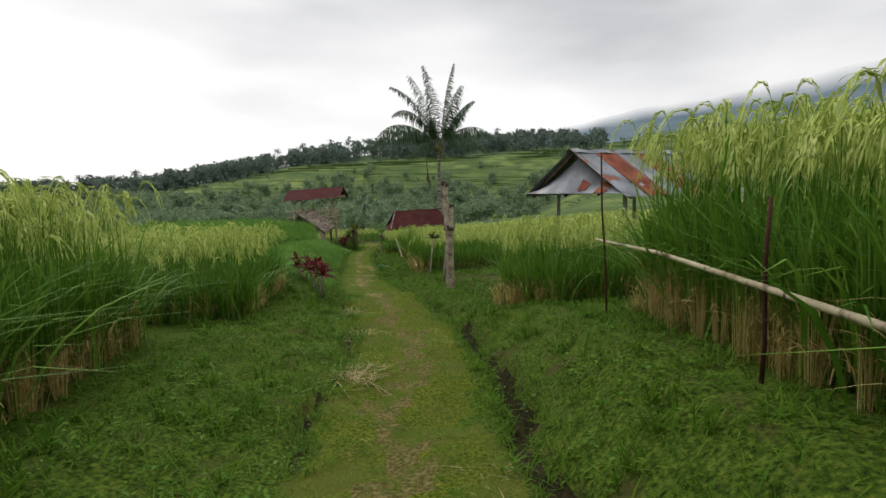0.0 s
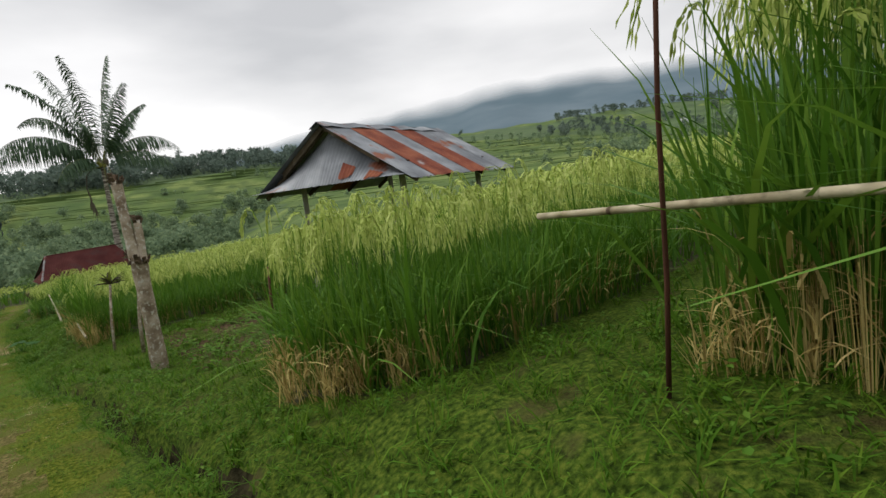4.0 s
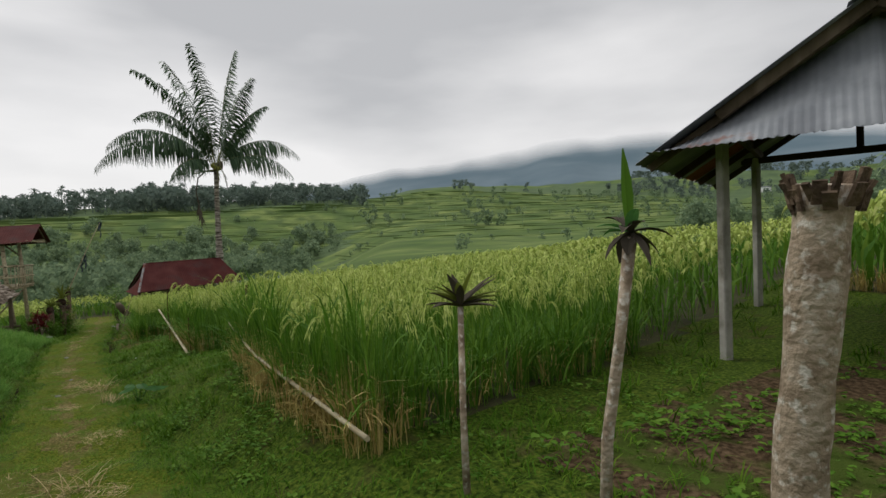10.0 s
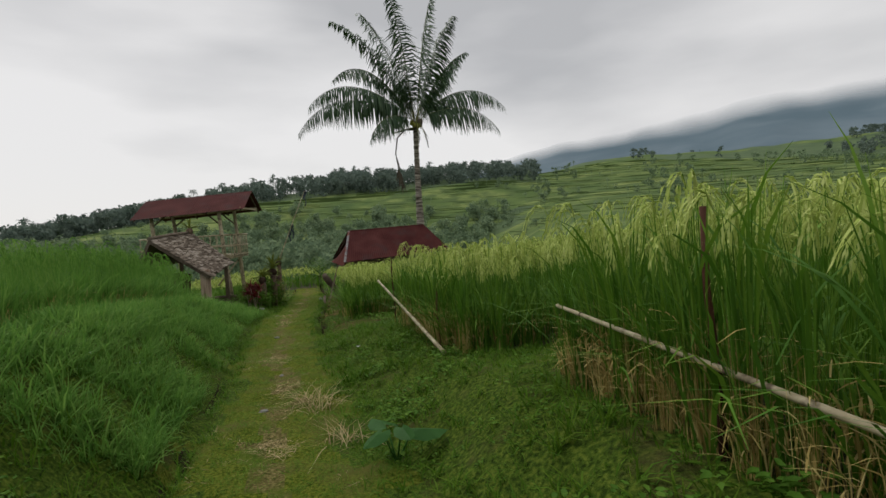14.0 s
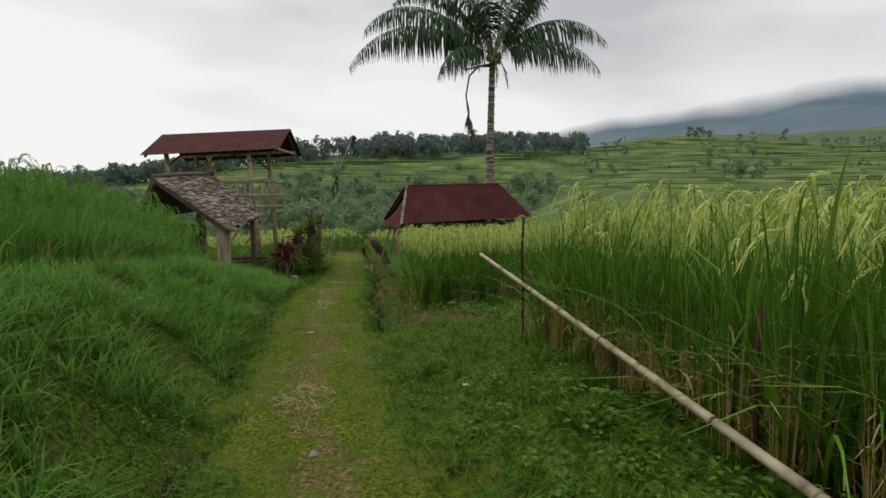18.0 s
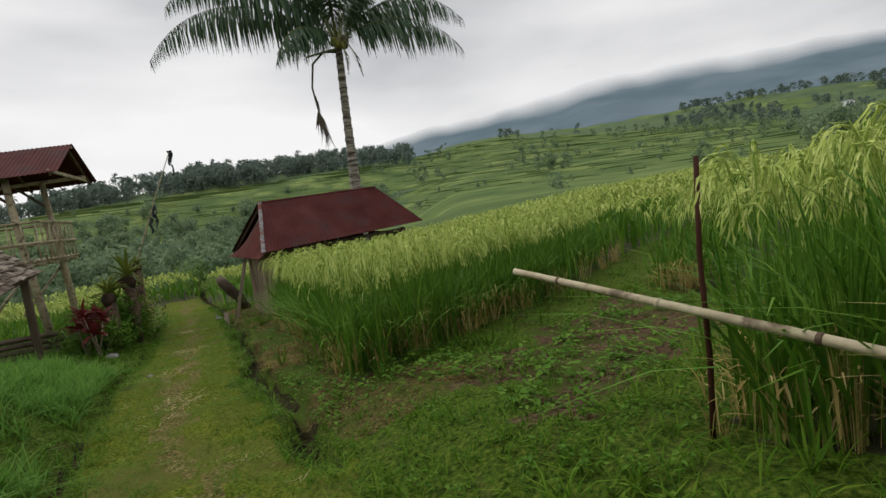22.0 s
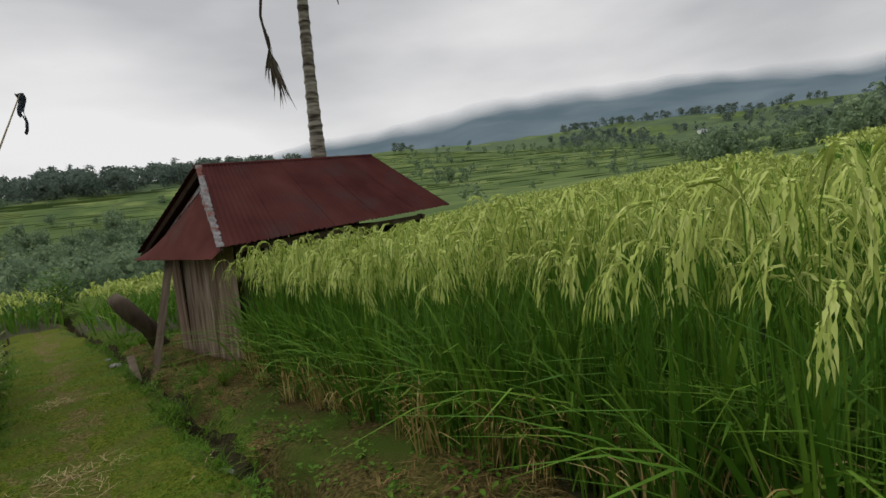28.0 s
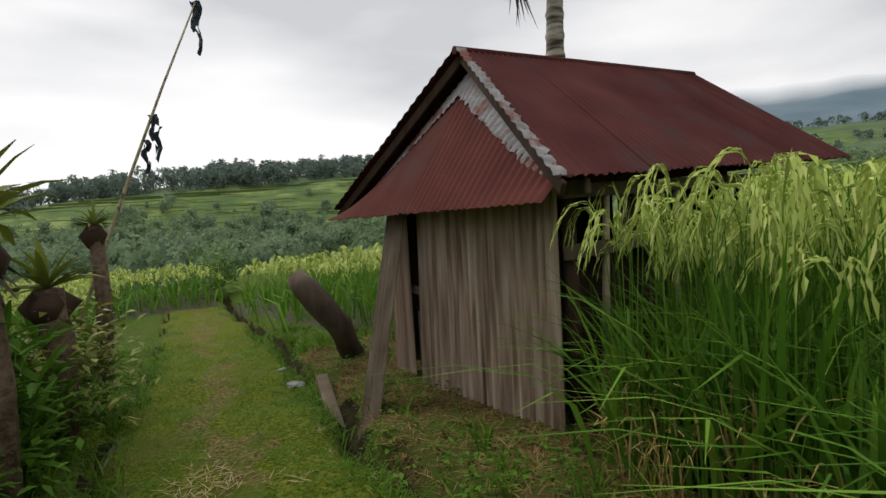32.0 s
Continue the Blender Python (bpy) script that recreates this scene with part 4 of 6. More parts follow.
def rock(name, place, size, seed, label, mat="stone"):
    q = random.Random(seed)
    bm = bmesh.new()
    bmesh.ops.create_icosphere(bm, subdivisions=2, radius=1)
    for v in bm.verts:
        k = 1 + 0.25 * noise.noise(v.co * 1.6 + Vector((seed, 0, 0))) + q.uniform(-0.05, 0.05)
        v.co = Vector((v.co.x * size[0], v.co.y * size[1], v.co.z * size[2])) * k
    ob = part(name, bm, M[mat])
    ob.location = place
    ob.rotation_euler = (0, 0, q.uniform(0, 6))
    return tagged(ob, label, "stone")


for i, (x, y, sz) in enumerate(((5.4, 12.3, 0.24), (5.75, 12.45, 0.18), (5.1, 12.05, 0.15))):
    s_, r_ = DS[0] * x + DS[1] * y, DR[0] * x + DR[1] * y
    rock("stone", (x, y, gz(s_, r_) + sz * 0.25), (sz, sz * 0.8, sz * 0.55), i, "brown earthy stone lying under the shed", "soil")


# ---- red hut with corrugated walls ----
def hut():
    b = -2.20
    e = thing("field_hut", W(36.0, 4.8, b), "small hut with dark red corrugated roof and weathered sheet walls", "hut")
    ra, rb = W(36.0, 3.10, 0.62), W(36.28, 6.41, 0.70)
    er, er_far, el, el_far = W(34.37, 2.69, -0.57), W(35.06, 7.20, -0.42), W(37.85, 2.52, -0.60), W(37.75, 7.10, -0.45)
    away = Vector((DR[0], DR[1], 0))
    for near, far_end in ((er, er_far), (el, el_far)):
        n = 5
        for i in range(n):
            a, c = i / n, min(1.0, (i + 1) / n + 0.012)
            hold(part("roof_sheet", sheet(ra.lerp(rb, a), ra.lerp(rb, c), near.lerp(far_end, a), near.lerp(far_end, c), ragged=0.008, seed=i, rows=4), M["redroof"]), e)
    hold(part("hip_sheet", sheet(rb, rb + away * 0.02 + W(0.05, 0), er_far, el_far, rows=4), M["redroof"]), e)
    hold(part("ridge_cap", tube([ra - away * 0.04 - Vector((0, 0, 0.012)), rb - Vector((0, 0, 0.012))], [0.035, 0.035], 8), M["redroof"]), e)
    # gable sheets set back under the rakes and flared outward at the foot
    top, mid = W(36.0, 3.24, 0.46), W(36.05, 2.50, -0.70)
    for near, foot, back in ((er, W(34.40, 2.58, -0.70), 0.10), (el, W(37.80, 2.40, -0.70), 0.20)):
        side = ra.lerp(near, 0.92) + away * back - Vector((0, 0, 0.07))
        hold(part("gable_sheet", sheet(top, side, mid, foot, ragged=0.012, seed=5 + int(foot.y), rows=4), M["redgable"], label="faded red corrugated gable sheet"), e)
        lift = Vector((0, 0, 0.020)) - away * 0.014
        hold(part("gable_flashing", sheet(top + lift, side + lift, top.lerp(mid, 0.20) + lift, side.lerp(mid, 0.10).lerp(foot, 0.12) + lift, amp=0.006, ragged=0.10, seed=17 + int(foot.y), rows=2), M["bared"], label="bare grey band along the gable"), e)
        hold(part("barge_board", beam(ra - Vector((0, 0, 0.07)) + away * 0.03, near - Vector((0, 0, 0.07)) + away * 0.03, 0.03, 0.08), M["dark"]), e)
        hold(part("roof_edge", sheet(ra - away * 0.03 + Vector((0, 0, 0.015)), near - away * 0.03 + Vector((0, 0, 0.015)), ra + away * 0.05 + Vector((0, 0, 0.015)), near + away * 0.05 + Vector((0, 0, 0.015)), pitch=0.11, amp=0.008, rows=1, ragged=0.3, seed=23), M["bared"] if near is er else M["redroof"], label="torn grey zinc edge" if near is er else ""), e)
    # frame
    for s_, r_ in ((34.78, 3.10), (37.10, 3.0), (35.02, 5.0), (35.25, 6.6), (37.5, 6.6)):
        hold(part("post", tube([W(s_, r_, b - 0.2), W(s_, r_, -0.52)], [0.055, 0.05], 8, wobble=0.08, seed=int(s_ * 7)), M["dark"]), e)
    for a, c in (((34.72, 3.0, -0.64), (35.25, 6.7, -0.58)), ((37.55, 3.0, -0.60), (37.5, 6.7, -0.58)), ((34.5, 3.02, -0.62), (37.6, 2.92, -0.62)), ((34.70, 3.0, -1.02), (35.02, 5.2, -0.98))):
        hold(part("rail", beam(W(*a), W(*c), 0.05, 0.09), M["timber"]), e)
    # front wall of sheets, upright waves
    for i, (s0, r0, s1, r1) in enumerate(((34.74, 2.98, 35.58, 2.89), (35.54, 2.88, 36.36, 2.79))):
        hold(part("wall_sheet", sheet(W(s0, r0, -0.60), W(s1, r1, -0.60), W(s0 - 0.02, r0 - 0.05, b - 0.08), W(s1 + 0.02, r1 - 0.05, b - 0.08), pitch=0.075, amp=0.018, rows=8, ragged=0.01, seed=60 + i), M["wallsheet"], label="weathered brown corrugated wall sheet"), e)
    hold(part("wall_sheet", sheet(W(36.62, 2.80, -0.62), W(37.00, 2.77, -0.62), W(36.60, 2.78, b), W(36.98, 2.75, b), pitch=0.075, amp=0.012, rows=6, seed=64), M["wallsheet"]), e)
    hold(part("sill", beam(W(36.32, 2.86, -1.42), W(36.70, 2.84, -1.40), 0.05, 0.07), M["timber"]), e)
    hold(part("low_panel", beam(W(36.50, 2.88, -2.3), W(36.50, 2.88, -1.62), 0.36, 0.02, up=(DR[0], DR[1], 0)), M["concrete"], label="grey board panel"), e)
    # plank walls added behind and beside, dark so the hut looks shaded inside
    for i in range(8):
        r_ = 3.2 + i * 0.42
        hold(part("shade_plank", beam(W(37.55, r_, b - 0.05), W(37.55, r_, -0.62), 0.40, 0.025, up=(DS[0], DS[1], 0)), M["dark"]), e)
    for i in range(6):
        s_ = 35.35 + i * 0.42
        hold(part("shade_plank", beam(W(s_, 6.55, b - 0.05), W(s_, 6.55, -0.6), 0.40, 0.025, up=(DR[0], DR[1], 0)), M["dark"]), e)
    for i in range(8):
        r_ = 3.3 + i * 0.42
        hold(part("shade_plank", beam(W(34.84 + 0.14 * (r_ - 3), r_, b - 0.05), W(34.84 + 0.14 * (r_ - 3), r_, -1.0), 0.40, 0.025, up=(DS[0], DS[1], 0)), M["dark"]), e)
    for i in range(4):
        r_ = 3.35 + i * 0.85
        hold(part("bamboo_slat", tube([W(34.74 + 0.14 * (r_ - 3), r_, b), W(34.74 + 0.14 * (r_ - 3), r_ + 0.1, -0.6)], [0.03, 0.025], 6), M["bamboo"]), e)


hut()
strip = thing("leaning_sheet", W(36.0, 2.05, -2.44), "narrow brown corrugated strip leaning against the hut", "metal sheet")
hold(part("strip", sheet(W(36.32, 2.66, -0.66), W(36.68, 2.64, -0.66), W(35.80, 2.05, -2.42), W(36.14, 2.03, -2.44), pitch=0.075, amp=0.016, rows=8, seed=9), M["timber"]), strip)

log = tagged(part("fallen_log", tube([W(38.32, 2.78, gz(38.32, 2.78) - 0.06), W(38.2, 2.66, gz(38.2, 2.66) + 0.06), W(38.03, 2.50, -1.92), W(37.92, 2.30, -1.66), W(38.02, 2.13, -1.42), W(38.12, 2.06, -1.30)], [0.10, 0.13, 0.14, 0.15, 0.14, 0.10], 14, wobble=0.16, seed=4), M["timber"]), "old crooked log rising from the grass at the path edge", "log")
for i, (a, c, w) in enumerate((((36.2, 1.90, -2.36), (36.95, 1.98, -2.12), 0.11), ((36.35, 0.38, -2.30), (36.85, 0.44, -2.27), 0.16))):
    tagged(part("board", beam(W(*a), W(*c), w, 0.035), M["timber"]), "grey weathered board lying at the path edge", "board")
for i, (s_, r_, z) in enumerate(((38.2, 1.85, 0.04), (33.2, -0.4, 0.10), (25.7, 0.33, 0.04), (19.9, 0.35, 0.035), (21.9, 0.5, 0.03), (30.4, 0.2, 0.04), (31.5, 1.55, 0.05), (37.4, 1.84, 0.07))):
    rock("stone", W(s_, r_, gz(s_, r_) + z * 0.25), (z * 1.5, z, z * 0.6), 20 + i, "small pale stone on the footpath edge")


# ---- raised bamboo lookout with a red roof ----
def lookout():
    ax, pr = (0.10, -1.0), (0.985, 0.17)

    def P(a, p, z):
        z = 1.78 + (z - 1.92) * 0.77 - 0.055 * a if z > 1.8 else z - 0.12
        return W(37.4 + ax[0] * a + pr[0] * p, -0.70 + ax[1] * a + pr[1] * p, z)
    e = thing("bamboo_lookout", P(2, 0, -2.2), "raised bamboo lookout with rusty red corrugated roof", "lookout")
    kinds = 6
    for sgn in (-1, 1):
        for i in range(kinds):
            a0, a1 = -0.02 + i * 0.69, 0.68 + i * 0.69
            hold(part("roof_sheet", sheet(P(a0, 0, 2.95), P(a1, 0, 2.95), P(a0 - 0.02, sgn * 1.55, 1.92), P(a1 - 0.02, sgn * 1.55, 1.92), ragged=0.012, seed=i + 7 * sgn, rows=4), M["redroof"]), e)
        for a in (0.12, 1.4, 2.7, 4.0):
            hold(part("rafter", beam(P(a, 0, 2.88), P(a, sgn * 1.5, 1.86), 0.045, 0.07), M["timber"]), e)
        hold(part("eave_beam", tube([P(0.1, sgn * 1.1, 2.08), P(4.1, sgn * 1.1, 2.08)], [0.05, 0.045], 8), M["bamboo"]), e)
    hold(part("ridge_pole", tube([P(0.0, 0, 2.86), P(4.15, 0, 2.86)], [0.04, 0.04], 8), M["bamboo"]), e)
    hold(part("tie_beam", beam(P(0.15, -1.45, 1.98), P(0.15, 1.45, 1.98), 0.05, 0.07), M["bamboo"]), e)
    for a in (1.05, 3.55):
        for p in (-1.1, 1.1):
            off = 0.12 if p < 0 else 0.0
            hold(part("post", tube([P(a - off - 0.22, p, -2.5), P(a - 0.1, p, 0.0), P(a, p, 2.05)], [0.085, 0.08, 0.07], 10, wobble=0.04, seed=int(a * 10 + p)), M["bamboo"], label="thick dry bamboo post"), e)
            hold(part("brace", tube([P(a, p, 1.35), P(a + (0.55 if a < 2 else -0.55), p, 2.0)], [0.035, 0.035], 6), M["timber"]), e)
            if a < 2:
                hold(part("brace", tube([P(a - 0.12, p, -0.1), P(a + 0.9, p, -1.3)], [0.035, 0.035], 6), M["bamboo"]), e)
    for p in (-1.1, -0.37, 0.37, 1.1):
        hold(part("joist", tube([P(0.6, p, -0.02), P(4.0, p, -0.02)], [0.045, 0.045], 7), M["bamboo"]), e)
    for i in range(24):
        a = 0.62 + i * 0.145
        hold(part("floor_slat", tube([P(a, -1.25, 0.06), P(a, 1.25, 0.06)], [0.03, 0.03], 6), M["bamboo"]), e)
    for p in (-1.2, 1.2):
        for z in (0.45, 0.9):
            hold(part("handrail", tube([P(0.6, p, z), P(4.0, p, z)], [0.03, 0.03], 6), M["bamboo"]), e)
        for i in range(14):
            a = 0.65 + i * 0.255
            hold(part("baluster", tube([P(a, p, 0.05), P(a, p, 0.9)], [0.018, 0.018], 5), M["bamboo"]), e)
    for z in (0.45, 0.9):
        hold(part("handrail", tube([P(0.6, -1.2, z), P(0.6, 1.2, z)], [0.03, 0.03], 6), M["bamboo"]), e)
    for i in range(9):
        p = -1.05 + i * 0.26
        hold(part("baluster", tube([P(0.6, p, 0.05), P(0.6, p, 0.9)], [0.018, 0.018], 5), M["bamboo"]), e)
    for i in range(4):
        z = -1.95 + 0.13 * i
        hold(part("stacked_pole", tube([P(0.5, -1.35, z), P(3.2, -1.3, z)], [0.06, 0.055], 7, seed=i), M["timber"]), e)


lookout()


# ---- thatched shelter ----
def shelter():
    rn, rf, en, ef = W(32.45, -3.6, 0.76), W(34.9, -2.75, 0.92), W(31.85, -1.8, -0.52), W(33.95, -1.32, -0.22)
    back_n, back_f = rn + (rn - en) * Vector((0.3, 0.3, 0)) + Vector((0, 0, -1.0)), rf + (rf - ef) * Vector((0.3, 0.3, 0)) + Vector((0, 0, -1.0))
    e = thing("thatched_shelter", W(33.2, -3.2, -1.4), "low shelter with a weathered grey shingle thatch roof", "shelter")
    q = random.Random(5)
    for (a, b, c, d) in ((rn, rf, en, ef), (rf, rn, back_f, back_n)):
        nrm = (b - a).cross(c - a).normalized()
        nrm = nrm if nrm.z > 0 else -nrm
        bm = bmesh.new()
        vs = [bm.verts.new(p + nrm * o) for o in (0.0, -0.10) for p in (a, b, d, c)]
        for f in ((0, 1, 2, 3), (7, 6, 5, 4), (0, 4, 5, 1), (1, 5, 6, 2), (2, 6, 7, 3), (3, 7, 4, 0)):
            bm.faces.new([vs[i] for i in f])
        hold(part("thatch_bed", bm, M["thatch"]), e)
        rows, cols = 20, 15
        for i in range(rows):
            for j in range(cols):
                if (a - rn).length > 0.01:
                    continue
                t0, t1 = (i - 0.1) / rows, (i + 1.25) / rows
                x0, x1 = (j + q.uniform(-0.35, 0.25)) / cols, (j + 1 + q.uniform(-0.15, 0.45)) / cols
                shift = q.uniform(-0.5, 0.5) / rows
                t0, t1 = t0 + shift, t1 + shift + q.uniform(-0.2, 0.35) / rows
                tilt = q.uniform(-0.25, 0.25) / cols
                pts = []
                for x, t, lift in ((x0, t0, 0.005), (x1, t0, 0.005), (x1 + tilt, t1, 0.022 + q.uniform(0, 0.016)), (x0 + tilt, t1 + q.uniform(-0.3, 0.3) / rows, 0.020 + q.uniform(0, 0.016))):
                    pts.append(a.lerp(b, x).lerp(c.lerp(d, x), max(0, t)) + nrm * (lift + q.uniform(0, 0.010)))
                bs = bmesh.new()
                up = [bs.verts.new(p) for p in pts]
                lo = [bs.verts.new(p - nrm * 0.018) for p in pts]
                bs.faces.new(up)
                for k in range(4):
                    bs.faces.new((up[k], lo[k], lo[(k + 1) % 4], up[(k + 1) % 4]))
                hold(part("shingle", bs, M["thatch"]), e)
    hold(part("ridge_roll", tube([rn + Vector((0, 0, 0.03)), rn.lerp(rf, 0.5) + Vector((0, 0, 0.05)), rf + Vector((0, 0, 0.03))], [0.05, 0.06, 0.05], 8, wobble=0.2), M["thatch"]), e)
    for p, k in ((en, 0.12), (ef, 0.12), (back_n, 0.12), (back_f, 0.12)):
        m = p.lerp(rn.lerp(rf, 0.5), k)
        hold(part("post", beam(Vector((m.x, m.y, -1.9)), Vector((m.x, m.y, m.z + 0.05)), 0.30 if p is en else 0.12, 0.12, up=(DS[0], DS[1], 0)), M["timber"] if p is not en else M["wallsheet"]), e)
    hold(part("end_wall", beam(rn.lerp(en, 0.5) + Vector((0.1, 0.35, -1.1)), rn.lerp(back_n, 0.5) + Vector((0.1, 0.35, -1.1)), 0.05, 1.1), M["dark"]), e)


shelter()
pot = thing("bromeliad", W(34.75, -2.78, 0.95), "yellow-green bromeliad growing on the thatched ridge", "plant")
hold(part("root_ball", tube([W(34.75, -2.78, 0.88), W(34.75, -2.77, 1.02), W(34.76, -2.76, 1.10)], [0.10, 0.12, 0.07], 9, wobble=0.15, seed=2), M["scar"]), pot)
POT_TOP = W(34.76, -2.76, 1.08)


# ---- coconut palm ----
def palm():
    base, top = W(39.7, 7.15, gz(39.7, 7.15)), Vector((-5.02, 39.3, 5.80))
    e = thing("coconut_palm", base, "tall coconut palm with ringed grey trunk and wind-blown fronds", "palm tree")
    pts, rad = [], []
    for i in range(97):
        t = i / 96
        p = base.lerp(top, t) + Vector((-0.05, 0.0, 0)) * math.sin(math.pi * t)
        pts.append(p)
        rad.append((0.22 * (1 - t) ** 3 + 0.155 - 0.035 * t) * (1.0 + (0.10 if i % 4 == 1 else -0.03)))
    hold(part("trunk", tube(pts, rad, 12, wobble=0.03), M["palmbark"]), e)
    q = random.Random(21)
    right, ahead = Vector((0.97, 0.05, 0)), Vector((-0.05, 0.97, 0))

    def frond(dx, dy, el, L, droop, pairs=104, mat="palmleaf", ln=1.0, hang=1.0):
        out = right * dx + ahead * dy
        out = out.normalized() if out.length > 1e-3 else right
        p = top + out * 0.12
        d = (out * math.cos(el) + Vector((0, 0, 1)) * math.sin(el)).normalized()
        sp = [p.copy()]
        n = 22
        bend = out.cross(Vector((0, 0, 1))).normalized() * q.uniform(-0.7, 0.7) + right * q.uniform(0, 0.35)
        for i in range(n):
            d = (d + Vector((0, 0, -droop / n * (0.4 + 1.6 * i / n))) + bend * (i / n) / n).normalized()
            p = p + d * L / n
            sp.append(p.copy())
        v, f, mi_ = [], [], []
        for i in range(n + 1):
            dd_ = (sp[min(i + 1, n)] - sp[max(i - 1, 0)]).normalized()
            sd = dd_.cross(Vector((0, 0, 1)))
            sd = sd.normalized() if sd.length > 0.05 else out.cross(Vector((0, 0, 1))).normalized()
            w = 0.035 * (1 - 0.85 * i / n)
            up = sd.cross(dd_) * w * 0.6
            v += [tuple(sp[i] + sd * w), tuple(sp[i] + up), tuple(sp[i] - sd * w)]
        for i in range(n):
            k = 3 * i
            f += [(k, k + 1, k + 4, k + 3), (k + 1, k + 2, k + 5, k + 4)]
            mi_ += [1, 1]
        for j in range(pairs):
            t = 0.14 + 0.86 * (j + q.uniform(0, 0.6)) / pairs
            x = t * n
            i = min(int(x), n - 1)
            o = sp[i].lerp(sp[i + 1], x - i)
            dd_ = (sp[i + 1] - sp[i]).normalized()
            sd = dd_.cross(Vector((0, 0, 1)))
            sd = sd.normalized() if sd.length > 0.05 else out.cross(Vector((0, 0, 1))).normalized()
            l_ = ln * (0.55 + 0.9 * t if t < 0.5 else 1.0 - 0.75 * (t - 0.5) / 0.5) * q.uniform(0.8, 1.1)
            for sg in (-1, 1):
                w_ = dd_.cross(sd).normalized()
                wind = right * q.uniform(0.05, 0.5)
                dr = (sd * sg * q.uniform(0.5, 1.0) + dd_ * 0.5 + wind + Vector((0, 0, -hang * q.uniform(0.3, 1.5)))).normalized()
                m_ = o + dr * l_ * 0.45
                tip = m_ + (dr + wind * 0.6 + Vector((0, 0, -hang * q.uniform(0.8, 1.6)))).normalized() * l_ * 0.6
                wd_ = (dd_ * q.uniform(0.022, 0.036) + w_ * 0.014)
                k = len(v)
                v += [tuple(o - wd_ * 0.6), tuple(o + wd_ * 0.6), tuple(m_ + wd_), tuple(m_ - wd_), tuple(tip + wd_ * 0.12), tuple(tip - wd_ * 0.12)]
                f += [(k, k + 1, k + 2, k + 3), (k + 3, k + 2, k + 4, k + 5)]
                mi_ += [0, 0]
        ob = quad_mesh("frond", np.array(v), np.array(f), np.array(mi_), [M[mat], M["palmrib"]])
        hold(ob, e)
    for dx, dy, el, L, droop, ln, hang in (
            (-1, 0.05, 0.62, 7.2, 1.55, 1.25, 1.9), (-1, -0.25, 0.80, 6.4, 1.75, 1.15, 1.8), 
            (-0.9, 0.2, 1.10, 6.4, 1.75, 0.95, 1.0), (-0.6, -0.2, 1.18, 6.6, 1.20, 0.95, 0.8), (-0.35, 0.1, 1.30, 7.0, 1.10, 1.05, 0.9), (-0.15, -0.3, 1.40, 6.6, 0.85, 1.00, 0.9),
            (0.16, 0.1, 1.45, 7.0, 0.60, 0.95, 0.8), (0.35, -0.2, 1.28, 5.6, 1.00, 1.05, 1.0), (0.6, 0.2, 1.12, 5.0, 0.75, 0.95, 0.9),
            (1, 0.1, 0.80, 5.4, 1.75, 1.15, 1.8), (1, -0.2, 0.42, 5.0, 1.50, 1.15, 2.0),
            (-0.6, -0.6, 0.25, 3.6, 1.60, 1.00, 1.8), (0.3, 1, 0.85, 5.0, 1.30, 1.0, 1.4), (-0.4, 1, 1.0, 5.0, 1.2, 1.0, 1.2), (-0.2, -1, 0.95, 4.6, 1.35, 1.0, 1.4)):
        frond(dx, dy, el, L * q.uniform(0.97, 1.03) * 0.93, droop, ln=ln * 1.15, hang=hang * (0.75 if el > 1.15 else 1.1))
    frond(0.25, -0.4, -0.6, 1.7, 2.0, pairs=16, mat="deadleaf", ln=0.4, hang=1.2)
    frond(0.12, -0.5, -0.8, 1.5, 2.0, pairs=14, mat="deadleaf", ln=0.3, hang=1.6)
    # a broken frond hangs by its rib, leaflets left at its end only
    h0 = top + Vector((0, 0, -0.45))
    hung = [h0, h0 - right * 0.55 + Vector((0, 0, 0.02)), h0 - right * 0.95 - Vector((0, 0, 0.35)), h0 - right * 1.08 - Vector((0, 0, 1.1)), h0 - right * 1.0 - Vector((0, 0, 1.8)), h0 - right * 0.85 - Vector((0, 0, 2.4))]
    rib = hold(part("hanging_rib", tube(hung, [0.045, 0.04, 0.035, 0.03, 0.022, 0.01], 6), M["deadleaf"]), e)
    hv, hf = [], []
    for i in range(46):
        t = q.uniform(0, 1)
        o = hung[3].lerp(hung[4], t) if t < 0.4 else hung[4].lerp(hung[5], (t - 0.4) / 0.6)
        if t < 0.4 and i % 3:
            o = hung[4]
        w_ = Vector((q.uniform(-0.02, 0.03), q.uniform(-0.02, 0.02), 0))
        tip = o + Vector((q.uniform(-0.18, 0.30), q.uniform(-0.15, 0.15), q.uniform(-0.95, -0.5)))
        k = len(hv)
        hv += [tuple(o), tuple(o.lerp(tip, 0.4) + w_ + Vector((0.018, 0, 0))), tuple(tip), tuple(o.lerp(tip, 0.4) + w_ - Vector((0.018, 0, 0)))]
        hf.append((k, k + 1, k + 2, k + 3))
    under(quad_mesh("withered_foliage", np.array(hv), np.array(hf), None, [M["deadleaf"]]), rib)
    stalk = [h0 + Vector((0, 0, 0.1)), h0 - right * 0.5 + Vector((0, 0, 0.02)), h0 - right * 1.15 - Vector((0, 0, 0.12))]
    hold(part("flower_stalk", tube(stalk, [0.05, 0.04, 0.03], 6), M["palmrib"]), e)
